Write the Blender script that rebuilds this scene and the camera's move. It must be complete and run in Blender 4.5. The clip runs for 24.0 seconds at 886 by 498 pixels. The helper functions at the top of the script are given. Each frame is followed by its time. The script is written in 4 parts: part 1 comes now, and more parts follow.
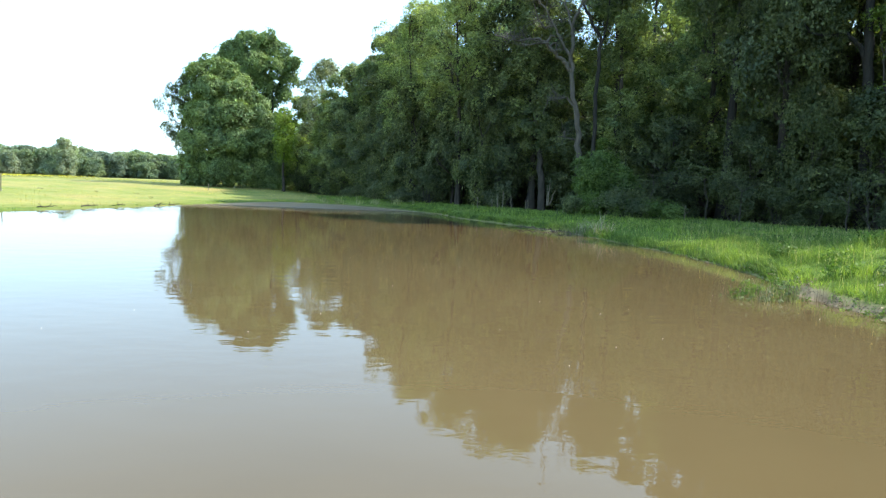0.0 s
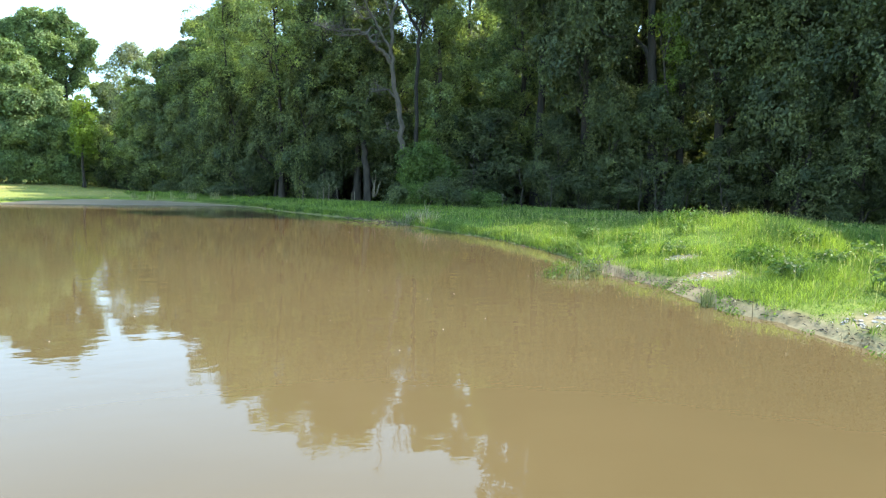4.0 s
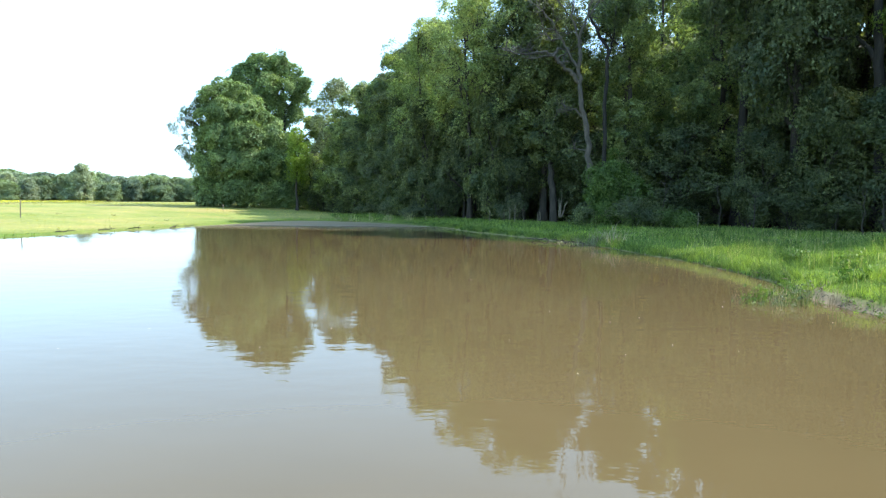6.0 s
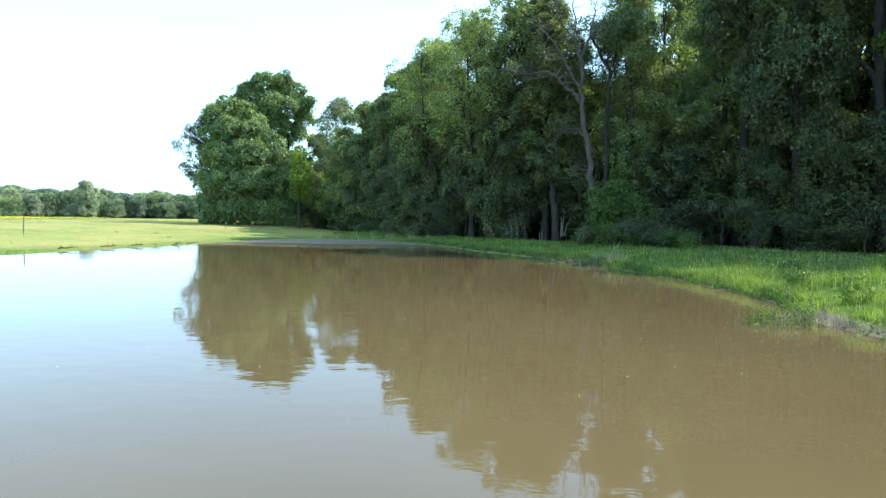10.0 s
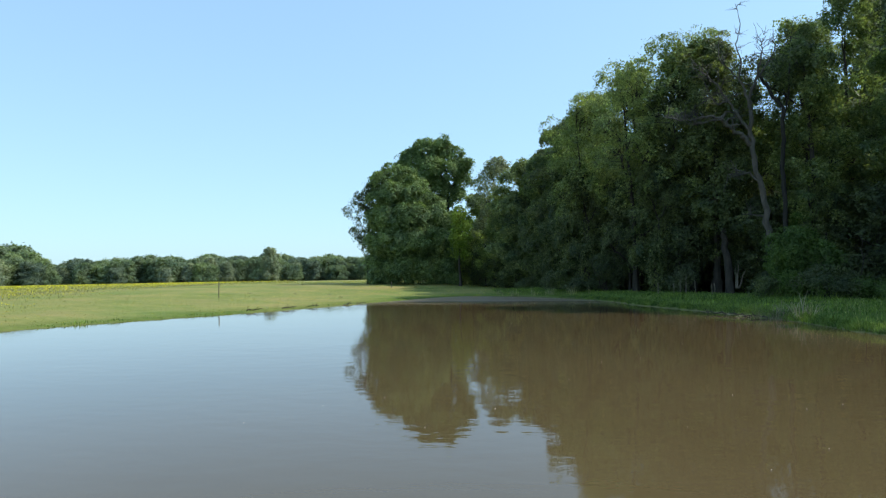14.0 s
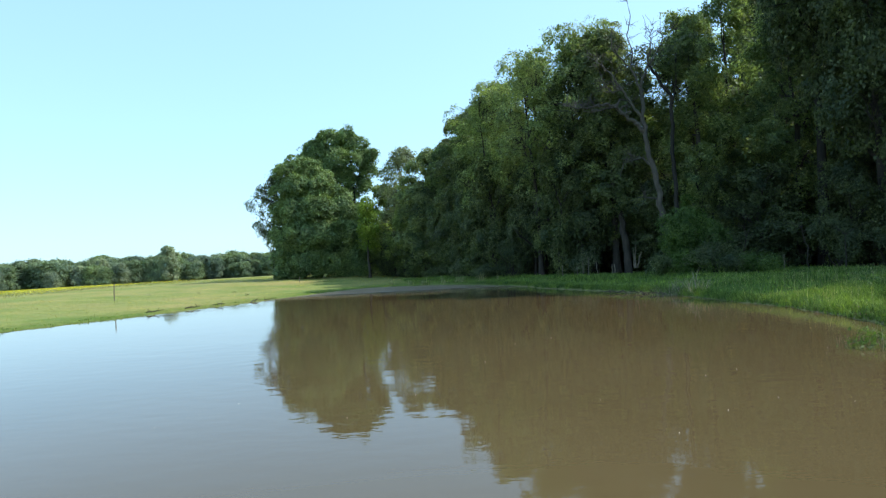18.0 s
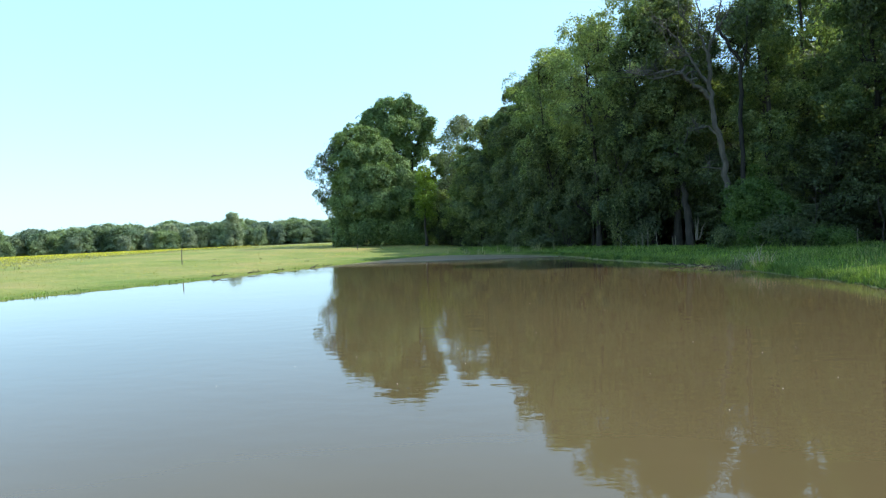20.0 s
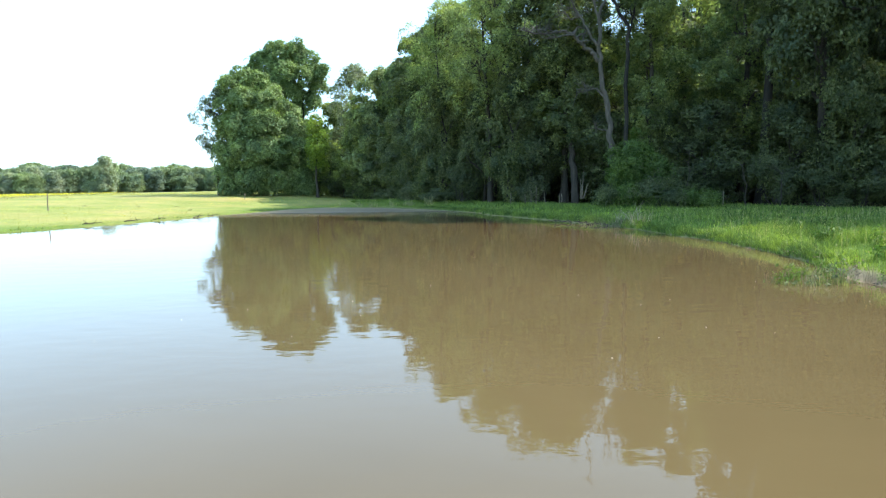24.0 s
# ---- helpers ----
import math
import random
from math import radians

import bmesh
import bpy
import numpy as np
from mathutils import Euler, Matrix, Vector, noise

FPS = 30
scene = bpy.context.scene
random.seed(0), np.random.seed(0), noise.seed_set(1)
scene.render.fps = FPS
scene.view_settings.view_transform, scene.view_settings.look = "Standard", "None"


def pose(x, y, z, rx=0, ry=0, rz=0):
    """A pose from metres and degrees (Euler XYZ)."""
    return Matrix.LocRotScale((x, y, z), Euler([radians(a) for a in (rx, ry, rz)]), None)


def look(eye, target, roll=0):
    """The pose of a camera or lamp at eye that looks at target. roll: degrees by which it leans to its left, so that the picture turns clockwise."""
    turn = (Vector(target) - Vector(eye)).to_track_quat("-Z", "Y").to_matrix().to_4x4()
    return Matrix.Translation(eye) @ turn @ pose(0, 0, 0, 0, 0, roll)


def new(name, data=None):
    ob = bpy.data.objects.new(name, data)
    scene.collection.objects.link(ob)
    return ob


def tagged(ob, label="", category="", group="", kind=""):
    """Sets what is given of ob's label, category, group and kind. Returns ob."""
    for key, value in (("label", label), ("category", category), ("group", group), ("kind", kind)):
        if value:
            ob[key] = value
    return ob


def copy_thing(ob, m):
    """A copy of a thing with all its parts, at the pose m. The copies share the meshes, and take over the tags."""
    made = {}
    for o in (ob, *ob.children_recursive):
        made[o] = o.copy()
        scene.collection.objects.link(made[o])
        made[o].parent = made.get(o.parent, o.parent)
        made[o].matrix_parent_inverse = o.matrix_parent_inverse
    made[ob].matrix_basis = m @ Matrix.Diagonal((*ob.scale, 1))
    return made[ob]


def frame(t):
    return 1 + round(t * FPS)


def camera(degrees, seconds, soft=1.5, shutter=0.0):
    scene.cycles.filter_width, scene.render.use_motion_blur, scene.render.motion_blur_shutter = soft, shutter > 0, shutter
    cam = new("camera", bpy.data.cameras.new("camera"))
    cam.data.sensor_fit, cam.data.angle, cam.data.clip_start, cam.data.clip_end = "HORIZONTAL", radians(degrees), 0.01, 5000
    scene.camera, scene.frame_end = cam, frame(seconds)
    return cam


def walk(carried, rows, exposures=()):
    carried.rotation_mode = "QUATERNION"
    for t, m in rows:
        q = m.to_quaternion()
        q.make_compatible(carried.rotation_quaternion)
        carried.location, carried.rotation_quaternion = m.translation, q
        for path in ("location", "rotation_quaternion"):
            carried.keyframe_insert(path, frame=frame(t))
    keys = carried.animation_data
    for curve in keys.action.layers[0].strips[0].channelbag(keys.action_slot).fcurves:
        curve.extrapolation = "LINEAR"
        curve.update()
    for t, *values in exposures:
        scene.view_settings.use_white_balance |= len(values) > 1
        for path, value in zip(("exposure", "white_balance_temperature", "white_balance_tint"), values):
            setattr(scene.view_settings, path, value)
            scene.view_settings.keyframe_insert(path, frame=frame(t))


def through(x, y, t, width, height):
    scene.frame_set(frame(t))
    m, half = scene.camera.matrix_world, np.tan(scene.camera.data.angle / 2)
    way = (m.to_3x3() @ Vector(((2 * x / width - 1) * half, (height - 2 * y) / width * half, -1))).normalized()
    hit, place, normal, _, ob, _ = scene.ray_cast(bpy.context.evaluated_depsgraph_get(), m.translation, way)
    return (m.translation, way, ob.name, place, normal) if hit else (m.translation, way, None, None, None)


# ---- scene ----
# The camera stands on the bank of a pond and turns where it is.
cam = camera(67.1, 24.0, soft=1.3)
PATH = [
    (0.0, -0.070, 0.044, 1.996, 84.40, -2.00, -0.01),
    (0.5, -0.049, 0.023, 1.982, 84.78, -1.52, -4.32),
    (1.0, -0.057, 0.012, 1.993, 85.87, -0.94, -10.13),
    (1.5, -0.081, 0.014, 1.996, 85.72, -0.64, -9.07),
    (3.5, -0.061, -0.020, 1.970, 83.89, -1.21, -9.76),
    (4.0, -0.058, -0.031, 1.974, 84.11, -1.17, -14.78),
    (4.5, -0.063, -0.003, 2.014, 84.39, -0.43, -13.56),
    (5.0, -0.024, -0.029, 1.989, 85.48, 0.59, -5.39),
    (5.5, 0.000, -0.034, 1.993, 85.66, 0.20, -1.09),
    (6.0, 0.034, -0.044, 1.967, 85.66, -0.41, 1.12),
    (6.5, 0.044, -0.041, 1.969, 85.70, -0.69, 0.48),
    (7.0, 0.047, -0.032, 1.970, 85.94, -0.92, 1.68),
    (7.5, 0.037, -0.025, 1.981, 86.49, -0.58, 2.33),
    (8.0, 0.046, -0.030, 1.978, 86.96, -0.39, 0.24),
    (8.5, 0.043, -0.031, 1.983, 87.24, -0.45, -0.00),
    (9.0, 0.035, -0.030, 1.986, 87.40, -0.53, 0.41),
    (9.5, 0.053, -0.037, 1.988, 87.45, -0.69, 0.99),
    (10.0, 0.042, -0.028, 1.985, 87.23, -0.74, 1.31),
    (10.5, 0.054, -0.009, 1.996, 87.06, -0.80, 1.50),
    (11.0, 0.042, 0.040, 2.059, 88.38, -0.51, 4.42),
    (11.5, 0.083, 0.036, 2.045, 90.82, -0.23, 12.79),
    (13.5, 0.019, 0.053, 2.033, 91.88, 1.03, 15.34),
    (14.0, 0.021, 0.046, 2.024, 92.06, 0.98, 14.89),
    (14.5, 0.026, 0.053, 2.031, 92.56, 0.62, 14.34),
    (15.0, 0.037, 0.029, 2.028, 93.01, 0.53, 14.12),
    (15.5, 0.042, 0.031, 2.042, 93.31, 0.63, 14.12),
    (16.0, 0.042, 0.042, 2.031, 93.37, 0.59, 14.03),
    (16.5, 0.020, 0.051, 2.013, 93.20, 1.12, 13.15),
    (17.0, -0.041, 0.060, 2.000, 92.72, 2.85, 10.62),
    (17.5, -0.090, 0.038, 1.984, 91.80, 3.29, 7.73),
    (19.5, -0.021, -0.019, 1.988, 89.27, 3.38, 6.52),
    (20.0, 0.009, -0.028, 2.004, 88.55, 2.56, 11.95),
    (20.5, 0.013, -0.007, 2.006, 86.38, 1.85, 12.30),
    (21.0, 0.038, -0.002, 2.004, 85.27, 0.78, 1.26),
    (21.5, 0.042, -0.007, 1.995, 84.68, 0.02, -8.54),
    (22.0, 0.022, -0.022, 1.992, 84.04, -0.19, -13.51),
    (22.5, -0.021, -0.018, 1.995, 83.74, 0.01, -14.45),
    (23.0, -0.076, -0.007, 2.012, 83.74, 0.50, -8.94),
    (23.5, -0.092, -0.020, 2.010, 84.08, 0.92, -1.93),
    (24.0, -0.087, -0.000, 1.995, 84.28, 0.89, 2.72),
]
EXPOSURES = [  # seconds, stops, kelvin, tint
    (0.0, 1.95, 6500, 10), (1.0, 2.2, 6550, 10), (1.5, 2.3, 6550, 10), (3.5, 2.35, 6600, 10), (5.0, 2.35, 6520, 10), (6.5, 1.9, 6250, 9), (10.0, 1.9, 6100, 8), (11.0, 1.85, 6100, 8),
    (11.5, 1.5, 6250, 8), (13.5, 0.75, 6300, 9), (17.0, 0.75, 6250, 9), (17.5, 0.9, 6200, 8), (19.5, 1.3, 6100, 6), (20.5, 1.28, 6150, 6), (21.0, 1.32, 6300, 7),
    (21.5, 2.0, 6500, 10), (22.0, 2.25, 6580, 11), (22.5, 2.32, 6600, 11), (23.0, 2.4, 6600, 11), (24.0, 2.0, 6420, 10),
]
walk(cam, [(t, pose(*p)) for t, *p in PATH], EXPOSURES)

# ---- sky and sun ----
SUN_AZ, SUN_EL = 73.0, 47.3  # degrees to the right of +y, degrees up
world = bpy.data.worlds.new("sky")
scene.world = world
world.use_nodes = True
wn = world.node_tree
wn.nodes.clear()
sky = wn.nodes.new("ShaderNodeTexSky")
sky.sky_type = "NISHITA"
sky.sun_disc = False
sky.sun_elevation, sky.sun_rotation = radians(SUN_EL), radians(SUN_AZ)
sky.air_density, sky.dust_density, sky.ozone_density = 1.0, 0.8, 1.6
wbg = wn.nodes.new("ShaderNodeBackground")
wbg.inputs["Strength"].default_value = 0.15
wout = wn.nodes.new("ShaderNodeOutputWorld")
soften = wn.nodes.new("ShaderNodeGamma")  # summer haze evens out the sky
soften.inputs["Gamma"].default_value = 0.40
haze = wn.nodes.new("ShaderNodeMix")
haze.data_type, haze.blend_type = "RGBA", "MULTIPLY"
haze.inputs[0].default_value = 1.0
haze.inputs[7].default_value = (1.41, 1.92, 2.30, 1)
wn.links.new(sky.outputs[0], soften.inputs["Color"])
wn.links.new(soften.outputs[0], haze.inputs[6])
wn.links.new(haze.outputs[2], wbg.inputs["Color"])
wn.links.new(wbg.outputs[0], wout.inputs["Surface"])

sun_data = bpy.data.lights.new("sun", "SUN")
sun_data.energy, sun_data.angle, sun_data.color = 2.6, radians(0.6), (1.0, 0.95, 0.86)
sun = new("sun", sun_data)
sa, se = radians(SUN_AZ), radians(SUN_EL)
sun_way = Vector((math.sin(sa) * math.cos(se), math.cos(sa) * math.cos(se), math.sin(se)))
sun.matrix_world = look(sun_way * 80, (0, 0, 0))


# ---- materials ----
def material(name):
    m = bpy.data.materials.new(name)
    m.use_nodes = True
    m.node_tree.nodes.clear()
    out = m.node_tree.nodes.new("ShaderNodeOutputMaterial")
    return m, m.node_tree, out


def node(nt, kind, **inputs):
    n = nt.nodes.new(kind)
    for k, v in inputs.items():
        n.inputs[k.replace("_", " ")].default_value = v
    return n


def noise_node(nt, scale, detail=4.0, rough=0.55, coords=None):
    n = node(nt, "ShaderNodeTexNoise", Scale=scale, Detail=detail, Roughness=rough)
    if coords is not None:
        nt.links.new(coords, n.inputs["Vector"])
    return n


def ramp(nt, fac, stops):
    r = nt.nodes.new("ShaderNodeValToRGB")
    e = r.color_ramp.elements
    while len(e) < len(stops):
        e.new(0.5)
    for el, (at, col) in zip(e, stops):
        el.position, el.color = at, (*col, 1)
    nt.links.new(fac, r.inputs["Fac"])
    return r


def mixed(nt, fac, a, b, blend="MIX"):
    """A colour mix of two sockets or colours."""
    n = nt.nodes.new("ShaderNodeMix")
    n.data_type, n.blend_type = "RGBA", blend
    for sock, v in ((n.inputs[0], fac), (n.inputs[6], a), (n.inputs[7], b)):
        if isinstance(v, (int, float)):
            sock.default_value = v
        elif isinstance(v, tuple):
            sock.default_value = (*v, 1)
        else:
            nt.links.new(v, sock)
    return n.outputs[2]


def bumped(nt, height, strength, distance, target):
    b = node(nt, "ShaderNodeBump", Strength=strength, Distance=distance)
    nt.links.new(height, b.inputs["Height"])
    nt.links.new(b.outputs[0], target)


def leaf_material(name, dark, light, through=0.35, gloss=0.14, patches=0.8, vary=0.25):
    """Leaves or blades: each one its own shade, lit from behind as well as in front."""
    m, nt, out = material(name)
    geo = nt.nodes.new("ShaderNodeNewGeometry")
    info = nt.nodes.new("ShaderNodeObjectInfo")
    tone = ramp(nt, geo.outputs["Random Per Island"], [(0.0, dark), (0.75, light), (1.0, tuple(min(1, c * 1.45) for c in light))])
    own = ramp(nt, info.outputs["Random"], [(0.0, (0.82, 0.86, 0.9)), (0.5, (1.0, 1.0, 1.0)), (1.0, (1.14, 1.15, 1.0))])
    warm = mixed(nt, 1.0, tone.outputs[0], own.outputs[0], "MULTIPLY")
    tex = nt.nodes.new("ShaderNodeTexCoord")
    patch = noise_node(nt, patches, 3.0, 0.6, tex.outputs["Object"])
    shade = ramp(nt, patch.outputs["Fac"], [(0.32, (1 - vary * 1.1, 1 - vary * 0.9, 1 - vary * 0.8)), (0.68, (1 + vary * 0.95, 1 + vary * 0.65, 1 - vary * 0.2))])
    col = mixed(nt, 1.0, warm, shade.outputs[0], "MULTIPLY")
    front = node(nt, "ShaderNodeBsdfPrincipled", Roughness=0.5)
    front.inputs["Specular IOR Level"].default_value = gloss
    nt.links.new(col, front.inputs["Base Color"])
    behind = nt.nodes.new("ShaderNodeBsdfTranslucent")
    bright = mixed(nt, 1.0, col, (1.5, 1.6, 0.7), "MULTIPLY")
    nt.links.new(bright, behind.inputs["Color"])
    mix = node(nt, "ShaderNodeMixShader", Fac=through)
    nt.links.new(front.outputs[0], mix.inputs[1])
    nt.links.new(behind.outputs[0], mix.inputs[2])
    nt.links.new(mix.outputs[0], out.inputs["Surface"])
    return m


def bark_material(name, dark, light, grain=9.0):
    m, nt, out = material(name)
    tex = nt.nodes.new("ShaderNodeTexCoord")
    stretch = nt.nodes.new("ShaderNodeMapping")
    stretch.inputs["Scale"].default_value = (1, 1, 0.16)
    nt.links.new(tex.outputs["Object"], stretch.inputs["Vector"])
    fine = noise_node(nt, grain, 6.0, 0.65, stretch.outputs[0])
    wide = noise_node(nt, 0.8, 3.0, 0.6, tex.outputs["Object"])
    tone = ramp(nt, fine.outputs["Fac"], [(0.32, dark), (0.68, light)])
    blotch = ramp(nt, wide.outputs["Fac"], [(0.35, (0.65, 0.68, 0.62)), (0.65, (1.1, 1.06, 1.0))])
    p = node(nt, "ShaderNodeBsdfPrincipled", Roughness=0.88)
    nt.links.new(mixed(nt, 1.0, tone.outputs[0], blotch.outputs[0], "MULTIPLY"), p.inputs["Base Color"])
    bumped(nt, fine.outputs["Fac"], 0.8, 0.03, p.inputs["Normal"])
    nt.links.new(p.outputs[0], out.inputs["Surface"])
    return m


def plain_material(name, dark, light, scale, rough=0.85, bump=0.4, depth=0.01):
    m, nt, out = material(name)
    tex = nt.nodes.new("ShaderNodeTexCoord")
    info = nt.nodes.new("ShaderNodeObjectInfo")
    n1 = noise_node(nt, scale, 6.0, 0.65, tex.outputs["Object"])
    tone = ramp(nt, n1.outputs["Fac"], [(0.3, dark), (0.7, light)])
    each = ramp(nt, info.outputs["Random"], [(0.0, (0.72, 0.7, 0.66)), (1.0, (1.1, 1.1, 1.08))])
    p = node(nt, "ShaderNodeBsdfPrincipled", Roughness=rough)
    nt.links.new(mixed(nt, 1.0, tone.outputs[0], each.outputs[0], "MULTIPLY"), p.inputs["Base Color"])
    bumped(nt, n1.outputs["Fac"], bump, depth, p.inputs["Normal"])
    nt.links.new(p.outputs[0], out.inputs["Surface"])
    return m


def water_material():
    """Muddy pond water: silt gives the colour, the skin mirrors; small ripples, more of them where the breeze reaches."""
    m, nt, out = material("muddy_water")
    tex = nt.nodes.new("ShaderNodeTexCoord")
    silt = noise_node(nt, 0.12, 4.0, 0.6, tex.outputs["Object"])
    col = ramp(nt, silt.outputs["Fac"], [(0.3, (0.0910, 0.0645, 0.0280)), (0.7, (0.115, 0.0815, 0.0372))])
    p = node(nt, "ShaderNodeBsdfPrincipled", Roughness=0.02, IOR=1.333)
    # paler far end: hanging silt, plus sky reflection off ruffled water painted in
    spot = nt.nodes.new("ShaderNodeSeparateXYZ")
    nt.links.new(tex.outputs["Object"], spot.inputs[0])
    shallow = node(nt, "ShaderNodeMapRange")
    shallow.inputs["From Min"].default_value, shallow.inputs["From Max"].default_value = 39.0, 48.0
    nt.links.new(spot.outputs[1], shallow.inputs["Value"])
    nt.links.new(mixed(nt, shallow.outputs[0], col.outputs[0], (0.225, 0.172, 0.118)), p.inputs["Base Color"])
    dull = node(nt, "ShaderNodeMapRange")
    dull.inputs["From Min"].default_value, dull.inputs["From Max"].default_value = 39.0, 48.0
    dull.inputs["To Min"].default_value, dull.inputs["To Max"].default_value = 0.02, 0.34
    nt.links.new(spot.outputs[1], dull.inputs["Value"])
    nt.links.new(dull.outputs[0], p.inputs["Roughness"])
    along = nt.nodes.new("ShaderNodeMapping")
    along.inputs["Rotation"].default_value = (0, 0, radians(-14))
    along.inputs["Scale"].default_value = (0.85, 1.5, 1)
    nt.links.new(tex.outputs["Object"], along.inputs["Vector"])
    small = noise_node(nt, 2.0, 3.0, 0.5, along.outputs[0])
    fine = noise_node(nt, 7.0, 2.0, 0.5, along.outputs[0])
    long = noise_node(nt, 0.5, 2.0, 0.5, along.outputs[0])
    breeze = noise_node(nt, 0.07, 3.0, 0.6, along.outputs[0])
    gain = ramp(nt, breeze.outputs["Fac"], [(0.4, (0.35, 0.35, 0.35)), (0.65, (1, 1, 1))])
    sum_ = mixed(nt, 0.07, mixed(nt, 0.5, small.outputs["Fac"], long.outputs["Fac"]), fine.outputs["Fac"])
    # the far end is ruffled by the breeze
    where = nt.nodes.new("ShaderNodeSeparateXYZ")
    nt.links.new(tex.outputs["Object"], where.inputs[0])
    reach = node(nt, "ShaderNodeMapRange")
    reach.inputs["From Min"].default_value, reach.inputs["From Max"].default_value = 42.0, 54.0
    reach.inputs["To Min"].default_value, reach.inputs["To Max"].default_value = 0.0, 1.2
    nt.links.new(where.outputs[1], reach.inputs["Value"])
    total = node(nt, "ShaderNodeMath")
    total.operation = "ADD"
    nt.links.new(gain.outputs[0], total.inputs[0])
    nt.links.new(reach.outputs[0], total.inputs[1])
    b = node(nt, "ShaderNodeBump", Distance=0.0085, Strength=1.0)
    tall = node(nt, "ShaderNodeMath")
    tall.operation = "MULTIPLY"
    nt.links.new(total.outputs[0], tall.inputs[0])
    nt.links.new(sum_, tall.inputs[1])
    sum_ = tall.outputs[0]
    nt.links.new(sum_, b.inputs["Height"])
    nt.links.new(b.outputs[0], p.inputs["Normal"])
    nt.links.new(p.outputs[0], out.inputs["Surface"])
    return m


def ground_material():
    """Turf and soil: the far meadow is dry and yellowish, the wet rim is bare mud, the wood's floor is leaf litter."""
    m, nt, out = material("turf_and_mud")
    tex = nt.nodes.new("ShaderNodeTexCoord")
    n1 = noise_node(nt, 0.09, 5.0, 0.6, tex.outputs["Object"])
    n2 = noise_node(nt, 2.2, 6.0, 0.7, tex.outputs["Object"])
    green = ramp(nt, n2.outputs["Fac"], [(0.3, (0.07, 0.115, 0.02)), (0.7, (0.16, 0.21, 0.045))])
    sward = ramp(nt, n2.outputs["Fac"], [(0.3, (0.172, 0.195, 0.056)), (0.7, (0.30, 0.295, 0.105))])
    stretched = nt.nodes.new("ShaderNodeMapping")
    stretched.inputs["Scale"].default_value = (0.5, 1.0, 1.0)
    nt.links.new(tex.outputs["Object"], stretched.inputs["Vector"])
    worn = noise_node(nt, 0.30, 4.0, 0.65, stretched.outputs[0])
    bald = ramp(nt, worn.outputs["Fac"], [(0.46, (0, 0, 0)), (0.66, (0.8, 0.8, 0.8))])
    lush = ramp(nt, worn.outputs["Fac"], [(0.30, (0.7, 0.7, 0.7)), (0.46, (0, 0, 0))])
    dry_ = mixed(nt, bald.outputs[0], sward.outputs[0], (0.29, 0.25, 0.105))
    dry = mixed(nt, lush.outputs[0], dry_, (0.14, 0.19, 0.045))
    mud = ramp(nt, n2.outputs["Fac"], [(0.3, (0.12, 0.095, 0.062)), (0.7, (0.29, 0.24, 0.165))])
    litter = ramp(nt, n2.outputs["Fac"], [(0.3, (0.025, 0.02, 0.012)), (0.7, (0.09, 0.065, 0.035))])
    zone = nt.nodes.new("ShaderNodeAttribute")
    zone.attribute_name = "zone"  # red: dry meadow, green: bare mud, blue: wood floor
    split = nt.nodes.new("ShaderNodeSeparateColor")
    nt.links.new(zone.outputs["Color"], split.inputs[0])
    c = mixed(nt, split.outputs[0], green.outputs[0], dry)
    c = mixed(nt, split.outputs[1], c, mud.outputs[0])
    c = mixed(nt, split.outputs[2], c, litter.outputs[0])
    tint = ramp(nt, n1.outputs["Fac"], [(0.38, (0.72, 0.86, 0.66)), (0.62, (1.16, 1.02, 0.98))])
    p = node(nt, "ShaderNodeBsdfPrincipled", Roughness=0.95)
    p.inputs["Specular IOR Level"].default_value = 0.1
    nt.links.new(mixed(nt, 1.0, c, tint.outputs[0], "MULTIPLY"), p.inputs["Base Color"])
    bumped(nt, n2.outputs["Fac"], 0.7, 0.08, p.inputs["Normal"])
    nt.links.new(p.outputs[0], out.inputs["Surface"])
    return m


LEAF_DEEP = leaf_material("leaf_deep_green", (0.058, 0.073, 0.043), (0.129, 0.156, 0.090), 0.36, 0.14, 0.7, 0.42)
LEAF_DARK = leaf_material("leaf_dark_green", (0.070, 0.090, 0.054), (0.143, 0.169, 0.106), 0.36)
LEAF_MID = leaf_material("leaf_green", (0.110, 0.145, 0.075), (0.229, 0.278, 0.147), 0.48, 0.14, 0.7, 0.42)
LEAF_BUSH = leaf_material("leaf_fresh_green", (0.060, 0.100, 0.034), (0.118, 0.178, 0.062), 0.40)
LEAF_ROUND = leaf_material("leaf_full_green", (0.083, 0.123, 0.059), (0.177, 0.242, 0.119), 0.30, 0.14, 0.45, 0.30)
LEAF_SAGE = leaf_material("leaf_light_green", (0.114, 0.143, 0.081), (0.224, 0.264, 0.158), 0.44, 0.14, 0.7, 0.42)
# sun glow through leaves is partly put into this bright yellow-green
LEAF_BRIGHT = leaf_material("leaf_yellow_green", (0.115, 0.170, 0.038), (0.205, 0.275, 0.072), 0.42)
LEAF_PALE = leaf_material("leaf_pale_green", (0.14, 0.16, 0.11), (0.25, 0.27, 0.20), 0.36)
# distance haze is mixed into these three leaf colours: paler and bluer
LEAF_FAR = leaf_material("leaf_far_hazed", (0.133, 0.177, 0.115), (0.208, 0.265, 0.177), 0.28, 0.1, 0.11, 0.42)
LEAF_FAR_PALE = leaf_material("leaf_far_hazed_pale", (0.20, 0.235, 0.175), (0.285, 0.325, 0.25), 0.28, 0.1, 0.3, 0.3)
LEAF_FAR_DARK = leaf_material("leaf_far_hazed_dark", (0.110, 0.149, 0.117), (0.175, 0.221, 0.171), 0.28, 0.1, 0.3, 0.3)
